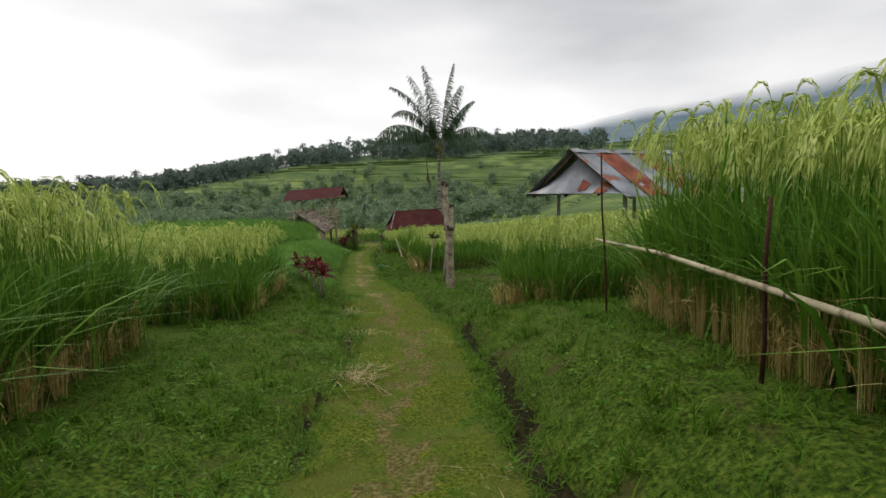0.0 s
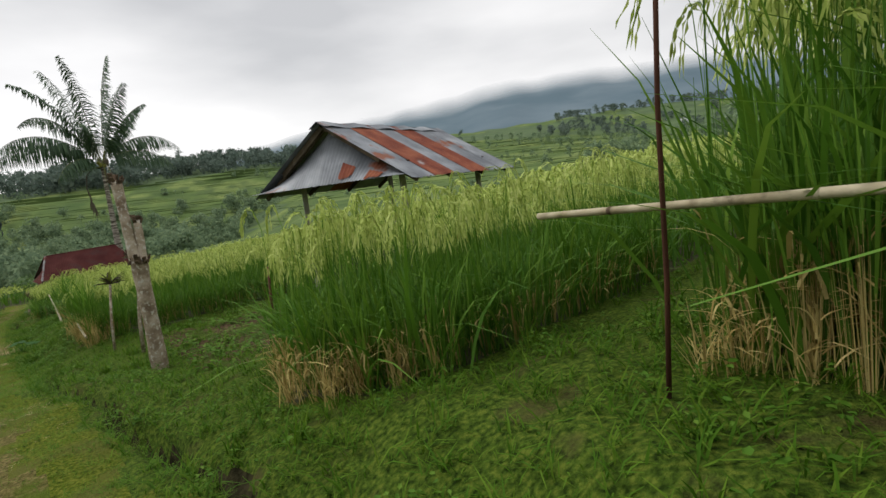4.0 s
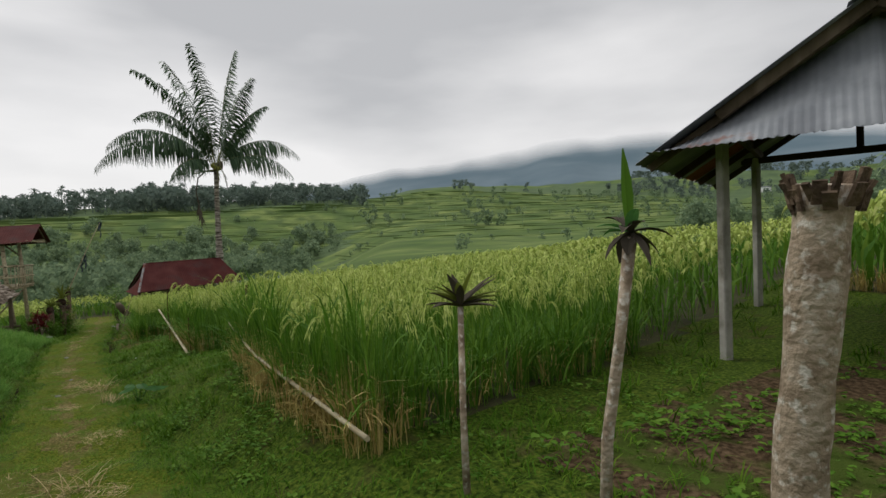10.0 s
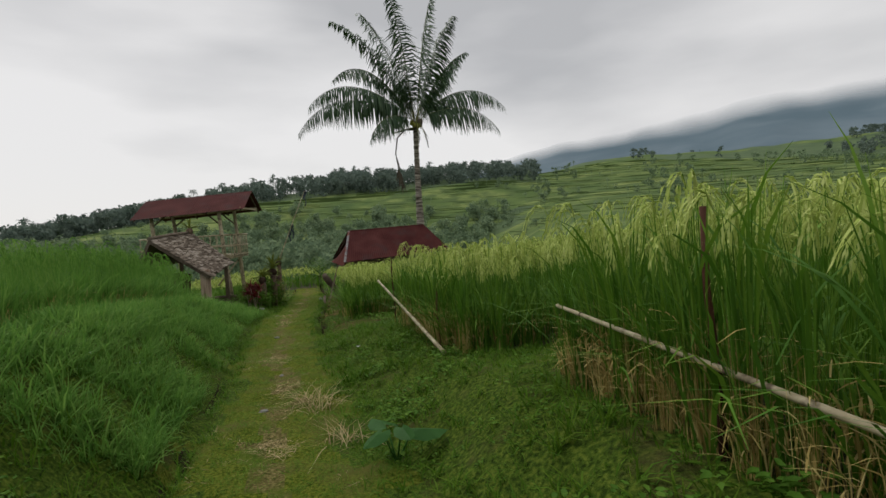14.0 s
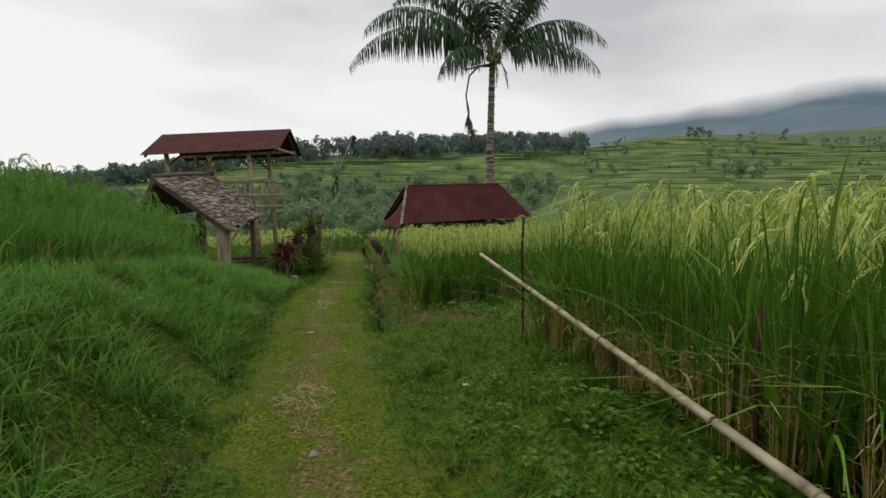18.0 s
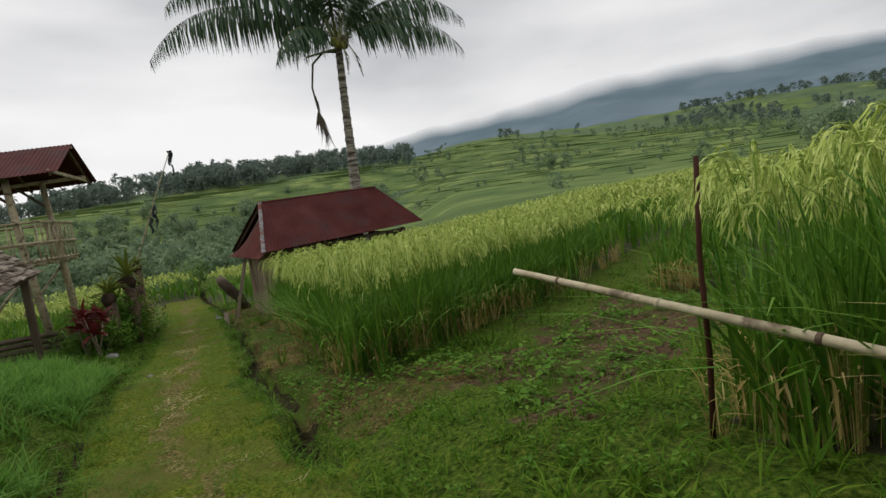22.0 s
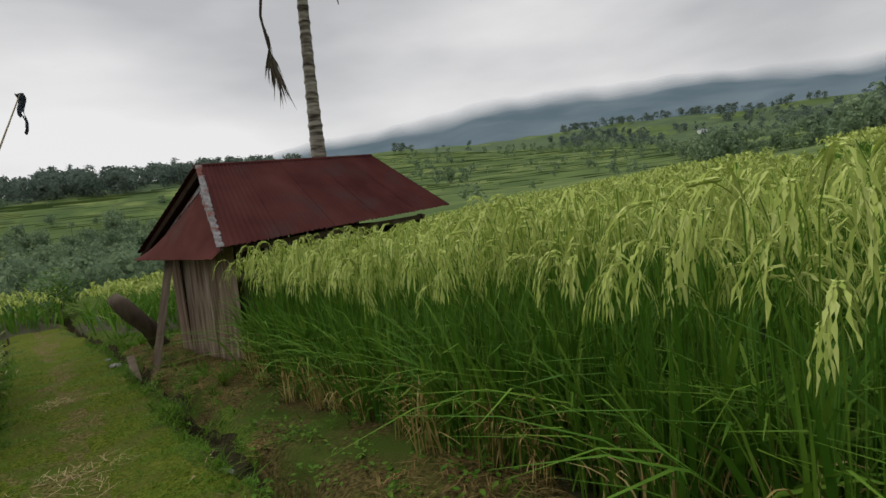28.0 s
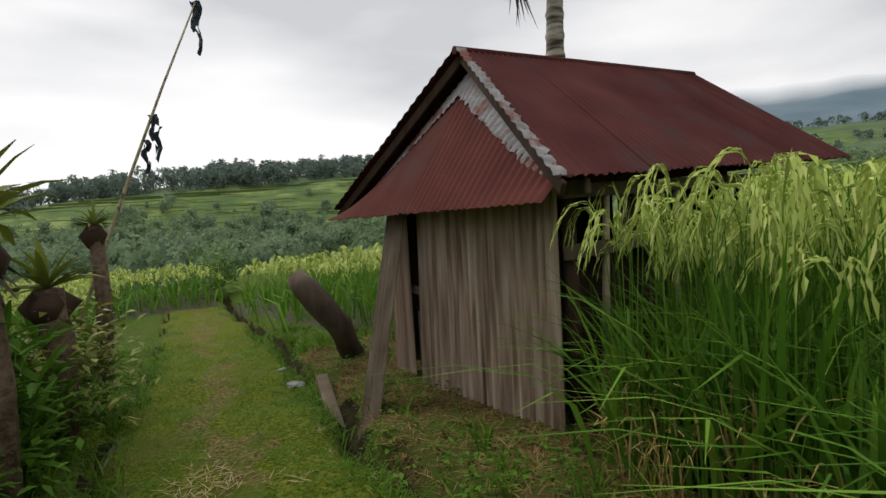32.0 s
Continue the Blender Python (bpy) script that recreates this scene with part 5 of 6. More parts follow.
    for i in range(9):
        a = q.uniform(0, 6.28)
        c = top + Vector((math.cos(a) * 0.27, math.sin(a) * 0.27, q.uniform(-0.35, -0.02)))
        bm = bmesh.new()
        bmesh.ops.create_icosphere(bm, subdivisions=2, radius=0.12, matrix=Matrix.Translation(c) @ Matrix.Diagonal((0.9, 0.9, 1.15, 1)))
        for f_ in bm.faces:
            f_.smooth = True
        hold(part("coconut", bm, M["deadleaf"] if i % 3 else M["brom"]), e)


palm()


# ---- lopped trunks and saplings by the clearing ----
def stub(name, label, parts_, ragged):
    e = thing(name, parts_[0][0][0], label, "tree stump")
    made = []
    for i, (pts, rad) in enumerate(parts_):
        dense, dr = [], []
        for k in range(len(pts) - 1):
            for j in range(5):
                t = j / 5
                dense.append(Vector(pts[k]).lerp(Vector(pts[k + 1]), t))
                dr.append((rad[k] * (1 - t) + rad[k + 1] * t) * rnd.uniform(0.95, 1.06))
        dense.append(Vector(pts[-1]))
        dr.append(rad[-1])
        made.append(hold(part("trunk" if i == 0 else "limb", tube(dense, dr, 14, wobble=0.045, seed=i), M["bark"]), e))
    for own, (c, rd, n) in zip(made, ragged):
        for k in range(n):
            a = rnd.uniform(0, 6.28)
            p = Vector(c) + Vector((math.cos(a) * rd, math.sin(a) * rd, rnd.uniform(-0.05, 0.01)))
            under(part("bark_flake", beam(p, p + Vector((math.cos(a) * rnd.uniform(0.0, 0.05), math.sin(a) * rnd.uniform(0, 0.05), rnd.uniform(0.03, 0.10))), rnd.uniform(0.02, 0.05), 0.012, bevel=0), M["scar"]), own)
    return e


sb = Vector((0.21, 8.82, gz(8.35, 2.85) - 0.1))
stub("forked_stump", "pale lopped tree trunk with two cut limbs", [
    ([sb, (0.215, 8.78, 0.45), (0.22, 8.73, 0.95), (0.225, 8.69, 1.32)], [0.105, 0.092, 0.088, 0.10]),
    ([(0.20, 8.69, 1.24), (0.175, 8.69, 1.55), (0.16, 8.68, 1.9), (0.15, 8.68, 2.30)], [0.078, 0.066, 0.060, 0.064]),
    ([(0.25, 8.69, 1.24), (0.285, 8.68, 1.48), (0.29, 8.67, 1.79)], [0.065, 0.050, 0.045])],
    [((0.225, 8.69, 1.27), 0.098, 34), ((0.15, 8.68, 2.30), 0.055, 20), ((0.29, 8.67, 1.79), 0.04, 12)])
tb = Vector((0.09, 9.62, gz(9.15, 2.97) - 0.1))
stub("lopped_trunk", "straight pale lopped trunk with a ragged top", [([tb, (0.09, 9.58, 0.4), (0.09, 9.52, 0.9), (0.085, 9.46, 1.36)], [0.095, 0.088, 0.086, 0.092])],
     [((0.085, 9.46, 1.31), 0.093, 40)])


def leaves_out(name, place, n, ln, wd, el_rng, mat, e, seed, seg=5, curl=1.0):
    """Sword leaves out of one point, each a folded strip with thickness in its crease."""
    q = random.Random(seed)
    for i in range(n):
        a, el = q.uniform(0, 6.28), q.uniform(*el_rng)
        L, w = ln * q.uniform(0.7, 1.15), wd * q.uniform(0.75, 1.2)
        d = Vector((math.cos(a) * math.cos(el), math.sin(a) * math.cos(el), math.sin(el)))
        sd = Vector((-math.sin(a), math.cos(a), 0))
        p = Vector(place)
        bm = bmesh.new()
        rows = []
        for k in range(seg + 1):
            t = k / seg
            ww = w * math.sin(math.pi * min(0.97, 0.16 + 0.82 * t)) * 0.5 + 0.001
            up = d.cross(sd).normalized() * (-ww * 0.5)
            rows.append([bm.verts.new(p + sd * ww - up), bm.verts.new(p.copy()), bm.verts.new(p - sd * ww - up)])
            d = (d + Vector((0, 0, -curl * 0.9 / seg * (0.3 + t)))).normalized()
            p = p + d * L / seg
        for r0, r1 in zip(rows, rows[1:]):
            bm.faces.new((r0[0], r0[1], r1[1], r1[0]))
            bm.faces.new((r0[1], r0[2], r1[2], r1[1]))
        (hold if e.type == "EMPTY" else under)(part(name, bm, mat), e)


th = thing("young_tree", Vector((-0.20, 10.40, gz(9.98, 2.93))), "thin pale sapling trunk with a withered whorl and one upright leaf", "sapling")
hold(part("trunk", tube([(-0.20, 10.40, gz(9.98, 2.93) - 0.1), (-0.17, 10.39, 0.2), (-0.10, 10.36, 0.7), (-0.05, 10.32, 1.20)], [0.034, 0.028, 0.025, 0.028], 9, wobble=0.16, seed=3), M["bark"]), th)
leaves_out("withered_leaf", (-0.05, 10.32, 1.22), 11, 0.19, 0.060, (-0.9, 0.9), M["deadleaf"], th, 5, curl=1.4)
leaves_out("green_leaf", (-0.06, 10.32, 1.24), 1, 0.52, 0.055, (1.38, 1.5), M["weed"], th, 8, curl=0.1)
leaves_out("green_leaf", (-0.05, 10.32, 1.22), 4, 0.20, 0.05, (0.0, 1.0), M["taro"], th, 18, curl=1.0)
sp = thing("ti_plant", Vector((-0.70, 11.02, gz(10.72, 2.64))), "thin ti plant stem with a tuft of brownish leaves", "plant")
hold(part("stem", tube([(-0.70, 11.02, gz(10.72, 2.64) - 0.05), (-0.68, 11.10, 0.2), (-0.62, 11.25, 0.80)], [0.024, 0.020, 0.018], 7, wobble=0.1), M["bark"]), sp)
leaves_out("leaf", (-0.62, 11.25, 0.80), 14, 0.28, 0.06, (0.1, 1.45), M["deadleaf"], sp, 9, curl=0.5)
leaves_out("leaf", (-0.62, 11.25, 0.82), 8, 0.26, 0.05, (0.2, 1.3), M["brom"], sp, 10, curl=0.5)


# ---- bamboo rails and stakes ----
def bamboo_rail(pts, rad, label):
    P3 = [Vector(p) for p in pts]
    dense, dr = [], []
    n = 40
    for i in range(n + 1):
        t = i / n * (len(P3) - 1)
        k = min(int(t), len(P3) - 2)
        dense.append(P3[k].lerp(P3[k + 1], t - k))
        dr.append(rad * (1.0 - 0.25 * i / n))
    e = thing("bamboo_rail", P3[0], label, "rail", "bamboo rails")
    hold(part("culm", tube(dense, dr, 10, wobble=0.02), M["bamboo"]), e)
    for i in range(2, n, 5):
        d = (dense[i + 1] - dense[i]).normalized()
        hold(part("node", tube([dense[i] - d * 0.012, dense[i], dense[i] + d * 0.012], [dr[i] * 1.02, dr[i] * 1.16, dr[i] * 1.02], 10), M["scar"] if i % 2 else M["bamboo"]), e)


def stake(a, b, rad, label, mat="reddish"):
    a, b, rad = Vector(a), Vector(b), rad * 0.52
    tagged(part("stake", tube([a, a.lerp(b, 0.35) + Vector((0.01, 0, 0)), a.lerp(b, 0.7) - Vector((0.012, 0, 0)), b], [rad, rad, rad * 0.9, rad * 0.85], 8, wobble=0.08, seed=int(abs(a.x) * 10)), M[mat]), label, "stake", "field stakes")


bamboo_rail([W(2.55, 3.88, 1.50), W(0.2, 3.40, 1.61), W(-2.3, 2.90, 1.62), W(-7.0, 1.94, 1.64)][::-1], 0.024, "long dry bamboo rail along the rice edge")
stake(W(1.75, 3.66, 0.5), W(1.56, 3.48, 2.57), 0.022, "thin dark upright stake by the rice")
stake(W(-1.30, 3.16, 0.8), W(-1.32, 3.16, 2.12), 0.028, "reddish wooden stake in the rice")
bamboo_rail([W(11.4, 2.34, -0.06), W(14.4, 2.40, 0.0), W(17.35, 2.76, 0.0)], 0.019, "dry bamboo rail along the rice edge")
stake(W(15.5, 2.56, -0.55), W(15.68, 2.66, 0.70), 0.036, "reddish wooden stake in the rice")
stake(W(12.7, 2.52, -0.6), W(12.7, 2.5, 0.5), 0.026, "dark wooden stake in the rice")
stake(W(5.75, 3.45, -0.2), W(5.85, 3.55, 1.15), 0.03, "reddish wooden stake in the rice")
bamboo_rail([W(19.7, 2.46, -0.85), W(22, 2.48, -0.66), W(24.75, 2.49, -0.43)], 0.027, "pale dry bamboo pole tied to stakes")
stake(W(23.5, 2.58, -1.3), W(23.45, 2.57, 0.14), 0.027, "dark upright stake holding a bamboo pole")
stake(W(20.4, 2.6, -1.2), W(20.4, 2.6, -0.2), 0.027, "dark upright stake holding a bamboo pole")

# ---- slanting flag pole ----
fp = thing("flag_pole", W(42.3, -0.6, gz(42.3, -0.6)), "slanting thin bamboo pole with dark tattered flags", "flag pole")
f0, f1 = W(42.3, -0.72, gz(42.3, -0.72) - 0.1), Vector((-10.85, 39.79, 2.78))
hold(part("pole", tube([f0, f0.lerp(f1, 0.4) + Vector((0, 0, 0.12)), f0.lerp(f1, 0.75) + Vector((0, 0, 0.10)), f1], [0.035, 0.028, 0.02, 0.012], 7), M["bamboo"]), fp)
for t, ln, w in ((0.995, 0.85, 0.16), (0.69, 0.75, 0.20), (0.62, 0.55, 0.13)):
    o = f0.lerp(f1, t) + Vector((0, 0, 0.05))
    bm = bmesh.new()
    cols = 5
    g = []
    for i in range(9):
        row = []
        for j in range(cols):
            wv = w * (1 - 0.6 * i / 8) * (j / (cols - 1) - 0.5)
            row.append(bm.verts.new(o + Vector((wv + 0.03 * math.sin(i * 1.3), 0.04 * math.sin(i + j * 1.5), -ln * i / 8 * (0.8 + 0.2 * rnd.random())))))
        g.append(row)
    for i in range(8):
        for j in range(cols - 1):
            if rnd.random() > 0.12:
                bm.faces.new((g[i][j], g[i][j + 1], g[i + 1][j + 1], g[i + 1][j]))
    bmesh.ops.solidify(bm, geom=bm.faces[:], thickness=0.004)
    hold(part("flag", bm, M["cloth"]), fp)


# ---- garden plants beside the path ----
def cordyline(s_, r_, ht, seed):
    b = W(s_, r_, gz(s_, r_))
    e = thing("cordyline", b, "red-leaved cordyline shrub at the path edge", "shrub", "red cordylines")
    q = random.Random(seed)
    for i in range(4):
        t = b + Vector((q.uniform(-0.22, 0.22), q.uniform(-0.22, 0.22), ht * q.uniform(0.45, 0.8)))
        st = hold(part("stem", tube([b + Vector((q.uniform(-0.06, 0.06), 0, -0.03)), b.lerp(t, 0.6), t], [0.018, 0.015, 0.013], 6), M["bark"]), e)
        leaves_out("leaf", t, 13, 0.34 * ht, 0.085, (-0.1, 1.45), M["redleaf"], st, seed * 7 + i, seg=4, curl=1.0)


for s_, r_, h, k in ((6.9, -0.05, 0.8, 1), (8.0, -0.35, 0.75, 2), (33.5, -0.60, 1.0, 3), (9.0, -0.6, 0.7, 4), (33.9, -0.85, 0.9, 5)):
    cordyline(s_, r_, h, k)


def bromeliad(s_, r_, ht, seed, rad, ln):
    b = W(s_, r_, gz(s_, r_))
    e = thing("bromeliad_stump", b, "yellow-green bromeliad growing on a mossy dark stump", "plant", "potted stumps")
    t = b + Vector((0.03, 0.05, ht))
    st = hold(part("stump", tube([b - Vector((0, 0, 0.1)), b.lerp(t, 0.5) + Vector((0.04, 0, 0)), t], [rad * 1.1, rad, rad * 0.9], 10, wobble=0.15, seed=seed), M["scar"]), e)
    hold(part("root_ball", tube([t - Vector((0, 0, 0.26)), t - Vector((0.02, 0, 0.12)), t + Vector((0, 0, 0.01))], [rad * 0.9, rad * 1.6, rad * 0.8], 10, wobble=0.25, seed=seed + 9), M["dark"]), st)
    leaves_out("leaf", t, 26, ln, 0.12 * ln + 0.015, (0.15, 1.4), M["brom"], st, seed * 3, seg=5, curl=1.1)
    leaves_out("root_leaf", t - Vector((0, 0, 0.15)), 14, 0.45 * ln, 0.05, (-1.1, 0.1), M["deadleaf"], st, seed * 5, seg=3, curl=1.0)


for s_, r_, h, k, w, ln in ((35.45, -0.06, 1.50, 1, 0.12, 0.62), (37.1, -0.04, 1.12, 2, 0.12, 0.40), (39.5, 0.08, 1.86, 3, 0.085, 0.26), (34.7, -0.42, 1.15, 4, 0.10, 0.5)):
    bromeliad(s_, r_, h, k, w, ln)


def bush(s_, r_, ht, seed, n=800, leaf=0.070, wide=0.65, mat="weed", label="dense green leafy shrub beside the path"):
    b = W(s_, r_, gz(s_, r_))
    e = thing("garden_shrub", b, label, "shrub", "garden shrubs")
    q = random.Random(seed)
    for i in range(5):
        t = b + Vector((q.uniform(-0.3, 0.3) * wide, q.uniform(-0.3, 0.3) * wide, ht * q.uniform(0.5, 0.9)))
        hold(part("stem", tube([b, b.lerp(t, 0.5) + Vector((0.03, 0.02, 0)), t], [0.016, 0.012, 0.006], 5), M["bark"]), e)
    v, f = [], []
    for i in range(n):
        p = b + Vector((q.gauss(0, 0.36) * wide, q.gauss(0, 0.36) * wide, ht * min(1.05, abs(q.gauss(0.5, 0.25)))))
        a, el = q.uniform(0, 6.28), q.uniform(-0.5, 0.9)
        d = Vector((math.cos(a) * math.cos(el), math.sin(a) * math.cos(el), math.sin(el)))
        sd = Vector((-math.sin(a), math.cos(a), q.uniform(-0.4, 0.4)))
        L, w = leaf * q.uniform(0.8, 2.0), leaf * q.uniform(0.16, 0.34)
        k = len(v)
        v += [tuple(p), tuple(p + d * L * 0.45 + sd * w), tuple(p + d * L + Vector((0, 0, -L * 0.25))), tuple(p + d * L * 0.45 - sd * w)]
        f.append((k, k + 1, k + 2, k + 3))
    hold(quad_mesh("foliage", np.array(v), np.array(f), None, [M[mat]]), e)


for s_, r_, h, k in ((34.0, -0.5, 0.62, 1), (34.7, -0.6, 0.75, 2), (35.3, -0.28, 0.62, 3), (35.9, -0.5, 0.7, 4), (36.8, -0.25, 0.6, 5), (34.4, -0.85, 0.6, 6), (37.5, -0.2, 0.5, 7), (35.4, -1.0, 0.9, 8)):
    bush(s_, r_, h, k)
bush(37.7, 0.02, 1.0, 11, n=900, leaf=0.09, wide=0.6, mat="brom", label="yellowing leafy shrub behind a stump")
bush(36.9, -0.5, 1.1, 12, n=800, leaf=0.09, wide=0.8, mat="brom", label="yellowing leafy shrub behind a stump")


def ginger(s_, r_, ht, seed):
    """Leaning canes with long lance-shaped leaves along them."""
    b = W(s_, r_, gz(s_, r_))
    e = thing("ginger_clump", b, "clump of dark green ginger with lance-shaped leaves", "plant", "ginger clumps")
    q = random.Random(seed)
    for i in range(9):
        a = q.uniform(0, 6.28)
        foot = b + Vector((q.uniform(-0.14, 0.14), q.uniform(-0.14, 0.14), -0.05))
        t = foot + Vector((math.cos(a) * 0.22, math.sin(a) * 0.22, ht * q.uniform(0.7, 1.0)))
        cane = hold(part("cane", tube([foot, foot.lerp(t, 0.55) + Vector((0, 0, 0.04)), t], [0.010, 0.008, 0.004], 5), M["weed"]), e)
        for j in range(3):
            leaves_out("leaf", foot.lerp(t, 0.35 + 0.3 * j), 4, 0.27, 0.058, (0.0, 1.1), M["weed"], cane, seed * 31 + i * 5 + j, seg=4, curl=0.8)


for s_, r_, h, k in ((35.6, -0.22, 1.25, 1), (36.0, -0.10, 1.05, 2), (36.2, -0.42, 1.25, 3), (35.2, -0.30, 1.2, 4), (36.5, -0.12, 0.95, 5)):
    ginger(s_, r_, h, k)
bush(52.0, 2.4, 2.0, 9, n=900, leaf=0.13, wide=1.1, label="small round-crowned tree at the end of the path")

leaves_out("leaf", POT_TOP, 22, 0.42, 0.06, (0.1, 1.4), M["brom"], pot, 71, seg=5, curl=1.0)
tr = thing("taro_plant", W(17.55, 1.45, gz(17.55, 1.45)), "young taro with broad heart-shaped green leaves", "plant")
for i, (a, L, el) in enumerate(((0.3, 0.26, 0.15), (2.2, 0.24, 0.1), (4.1, 0.18, 0.3), (5.2, 0.16, 0.2))):
    b = W(17.55, 1.45, gz(17.55, 1.45))
    t = b + Vector((math.cos(a) * 0.16, math.sin(a) * 0.16, 0.22 + 0.03 * i))
    hold(part("stalk", tube([b, b.lerp(t, 0.6) + Vector((0, 0, 0.05)), t], [0.009, 0.007, 0.005], 6), M["taro"]), tr)
    bm = bmesh.new()
    d, sd = Vector((math.cos(a), math.sin(a), -el)), Vector((-math.sin(a), math.cos(a), 0.05))
    ring = [bm.verts.new(t + d * L * x + sd * L * y + Vector((0, 0, -0.10 * L * abs(y) * 3 + 0.02))) for x, y in ((1.0, 0), (0.62, 0.34), (0.15, 0.48), (-0.25, 0.36), (-0.38, 0.18), (-0.06, 0.02), (-0.38, -0.18), (-0.25, -0.36), (0.15, -0.48), (0.62, -0.34))]
    mid = bm.verts.new(t + d * L * 0.2 + Vector((0, 0, 0.03)))
    for k in range(10):
        bm.faces.new((ring[k], ring[(k + 1) % 10], mid))
    bmesh.ops.solidify(bm, geom=bm.faces[:], thickness=0.003)
    hold(part("leaf", bm, M["taro"]), tr)


def dry_tuft(s_, r_, seed, ht=0.28):
    q = random.Random(seed)
    out = ([], [])
    for i in range(46):
        blade(out, (q.gauss(0, 0.09), q.gauss(0, 0.09), 0), q.uniform(0, 6.28), ht * q.uniform(0.4, 1.1), q.uniform(0.05, 0.28), 0.006, 3, q.uniform(0.3, 2.0))
    ob = quad_mesh("dry_tuft", np.array(out[0]), np.array(out[1]), None, [M["straw"]])
    ob.location = W(s_, r_, gz(s_, r_) - 0.01)
    tagged(ob, "bleached dry grass tuft on the footpath", "grass tuft", "dry tufts")


for i, (s_, r_, h) in enumerate(((5.5, 0.6, 0.06), (1.2, 0.75, 0.05), (19.6, 1.0, 0.30), (20.0, 0.85, 0.22), (18.4, 1.1, 0.2), (13.9, 0.7, 0.2), (10.6, 0.6, 0.2), (30.0, 0.35, 0.07), (31.6, 0.75, 0.06))):
    dry_tuft(s_, r_, 300 + i, h)


def straw_patch(s_, r_, seed, rad=0.22, n=110):
    q = random.Random(seed)
    out = ([], [])
    for i in range(n):
        a, d = q.uniform(0, 6.28), rad * math.sqrt(q.random())
        x, y = d * math.cos(a) * 1.5, d * math.sin(a)
        p = W(s_ + x, r_ + y)
        blade(out, (p.x, p.y, gz(s_ + x, r_ + y) + q.uniform(0.005, 0.03)), q.uniform(0, 6.28), q.uniform(-0.005, 0.025), q.uniform(0.04, 0.12), 0.004, 2, q.uniform(0, 0.6))
    tagged(quad_mesh("straw_patch", np.array(out[0]), np.array(out[1]), None, [M["straw"]]), "patch of bleached straw trodden into the footpath", "straw", "straw patches")


for i, (s_, r_, k) in enumerate(((3.6, 0.76, 0.26), (1.4, 0.8, 0.24), (7.4, 1.03, 0.16), (15.8, 0.95, 0.22), (32.3, 0.85, 0.28), (18.5, 0.55, 0.2), (23.0, 0.4, 0.26), (35.4, 0.9, 0.2), (13.4, 0.9, 0.2), (28.4, 0.5, 0.24), (20.8, 0.6, 0.2))):
    straw_patch(s_, r_, 400 + i, k)


# ---- grass, weeds and straw on path and banks ----
def tuft(seed, blades, ht, lean, width, seg=2):
    q = random.Random(seed)
    out = ([], [])
    for i in range(blades):
        blade(out, (q.gauss(0, 0.025), q.gauss(0, 0.025), 0), q.uniform(0, 6.28), ht * q.uniform(0.5, 1.15), lean * q.uniform(0.3, 1.2), width * q.uniform(0.7, 1.2), seg, q.uniform(0.1, 1.6), q.uniform(-0.5, 0.5))
    return np.array(out[0], np.float32), np.array(out[1], np.int32), np.zeros(len(out[1]), np.int32)


def rosette(seed, leaves, ln, wd):
    """A low weed: oval leaves on short stalks."""
    q = random.Random(seed)
    v, f = [], []
    for i in range(leaves):
        a, h = q.uniform(0, 6.28), q.uniform(0.02, 0.12)
        o = q.uniform(0.01, 0.07)
        d, e = Vector((math.cos(a), math.sin(a), q.uniform(-0.25, 0.35))), Vector((-math.sin(a), math.cos(a), q.uniform(-0.3, 0.3)))
        b = Vector((math.cos(a) * o, math.sin(a) * o, h))
        k = len(v)
        L, Wd = ln * q.uniform(0.6, 1.2), wd * q.uniform(0.6, 1.2)
        for p in (b, b + d * L * 0.35 + e * Wd * 0.5, b + d * L * 0.5 + Vector((0, 0, -0.006)), b + d * L * 0.35 - e * Wd * 0.5, b + d * L * 0.8 + e * Wd * 0.3, b + d * L - Vector((0, 0, 0.012)), b + d * L * 0.8 - e * Wd * 0.3):
            v.append(tuple(p))
        f += [(k, k + 1, k + 2, k + 3), (k + 1, k + 4, k + 5, k + 2), (k + 3, k + 2, k + 5, k + 6)]
    return np.array(v, np.float32), np.array(f, np.int32), np.zeros(len(f), np.int32)


def cover(name, temps, mat, n, s_rng, u_rng, scale, keep, label, category):
    s_, u_ = rng.uniform(*s_rng, n), rng.uniform(*u_rng, n)
    r_ = u_ + path_r(s_)
    m = keep(s_, u_, r_)
    jd = 0.10 * np.sin(s_ * 1.9) + 0.06 * np.sin(s_ * 4.7 + 1)
    m &= ((s_ > 11.4) & (s_ < 25.4) | (np.abs(u_ - 0.92 - jd * 0.7) > 0.03 + 0.045 * sm(7, 4, s_) + 0.06 * sm(25, 27, s_))) & (np.abs(u_ + 0.82 + jd * 0.5) > 0.02)
    s_, r_ = s_[m], r_[m]
    pos = to_world(s_, r_, ground_z(s_, r_) - 0.01)
    k = len(s_)
    v, f, mm = scatter(temps, pos, rng.uniform(*scale, k), rng.uniform(0, 6.28, k), rng.integers(0, len(temps), k))
    tagged(quad_mesh(name, v, f, mm, [mat]), label, category, kind="stuff")


def free(s, r, margin=-0.05):
    m = np.ones(len(s), bool)
    for f in FIELDS.values():
        m &= inside(f, s, r) < margin
    return m


def in_garden(s, r):
    m = np.zeros(len(s), bool)
    for g in GARDEN:
        m |= inside(g, s, r) > -0.1
    return m


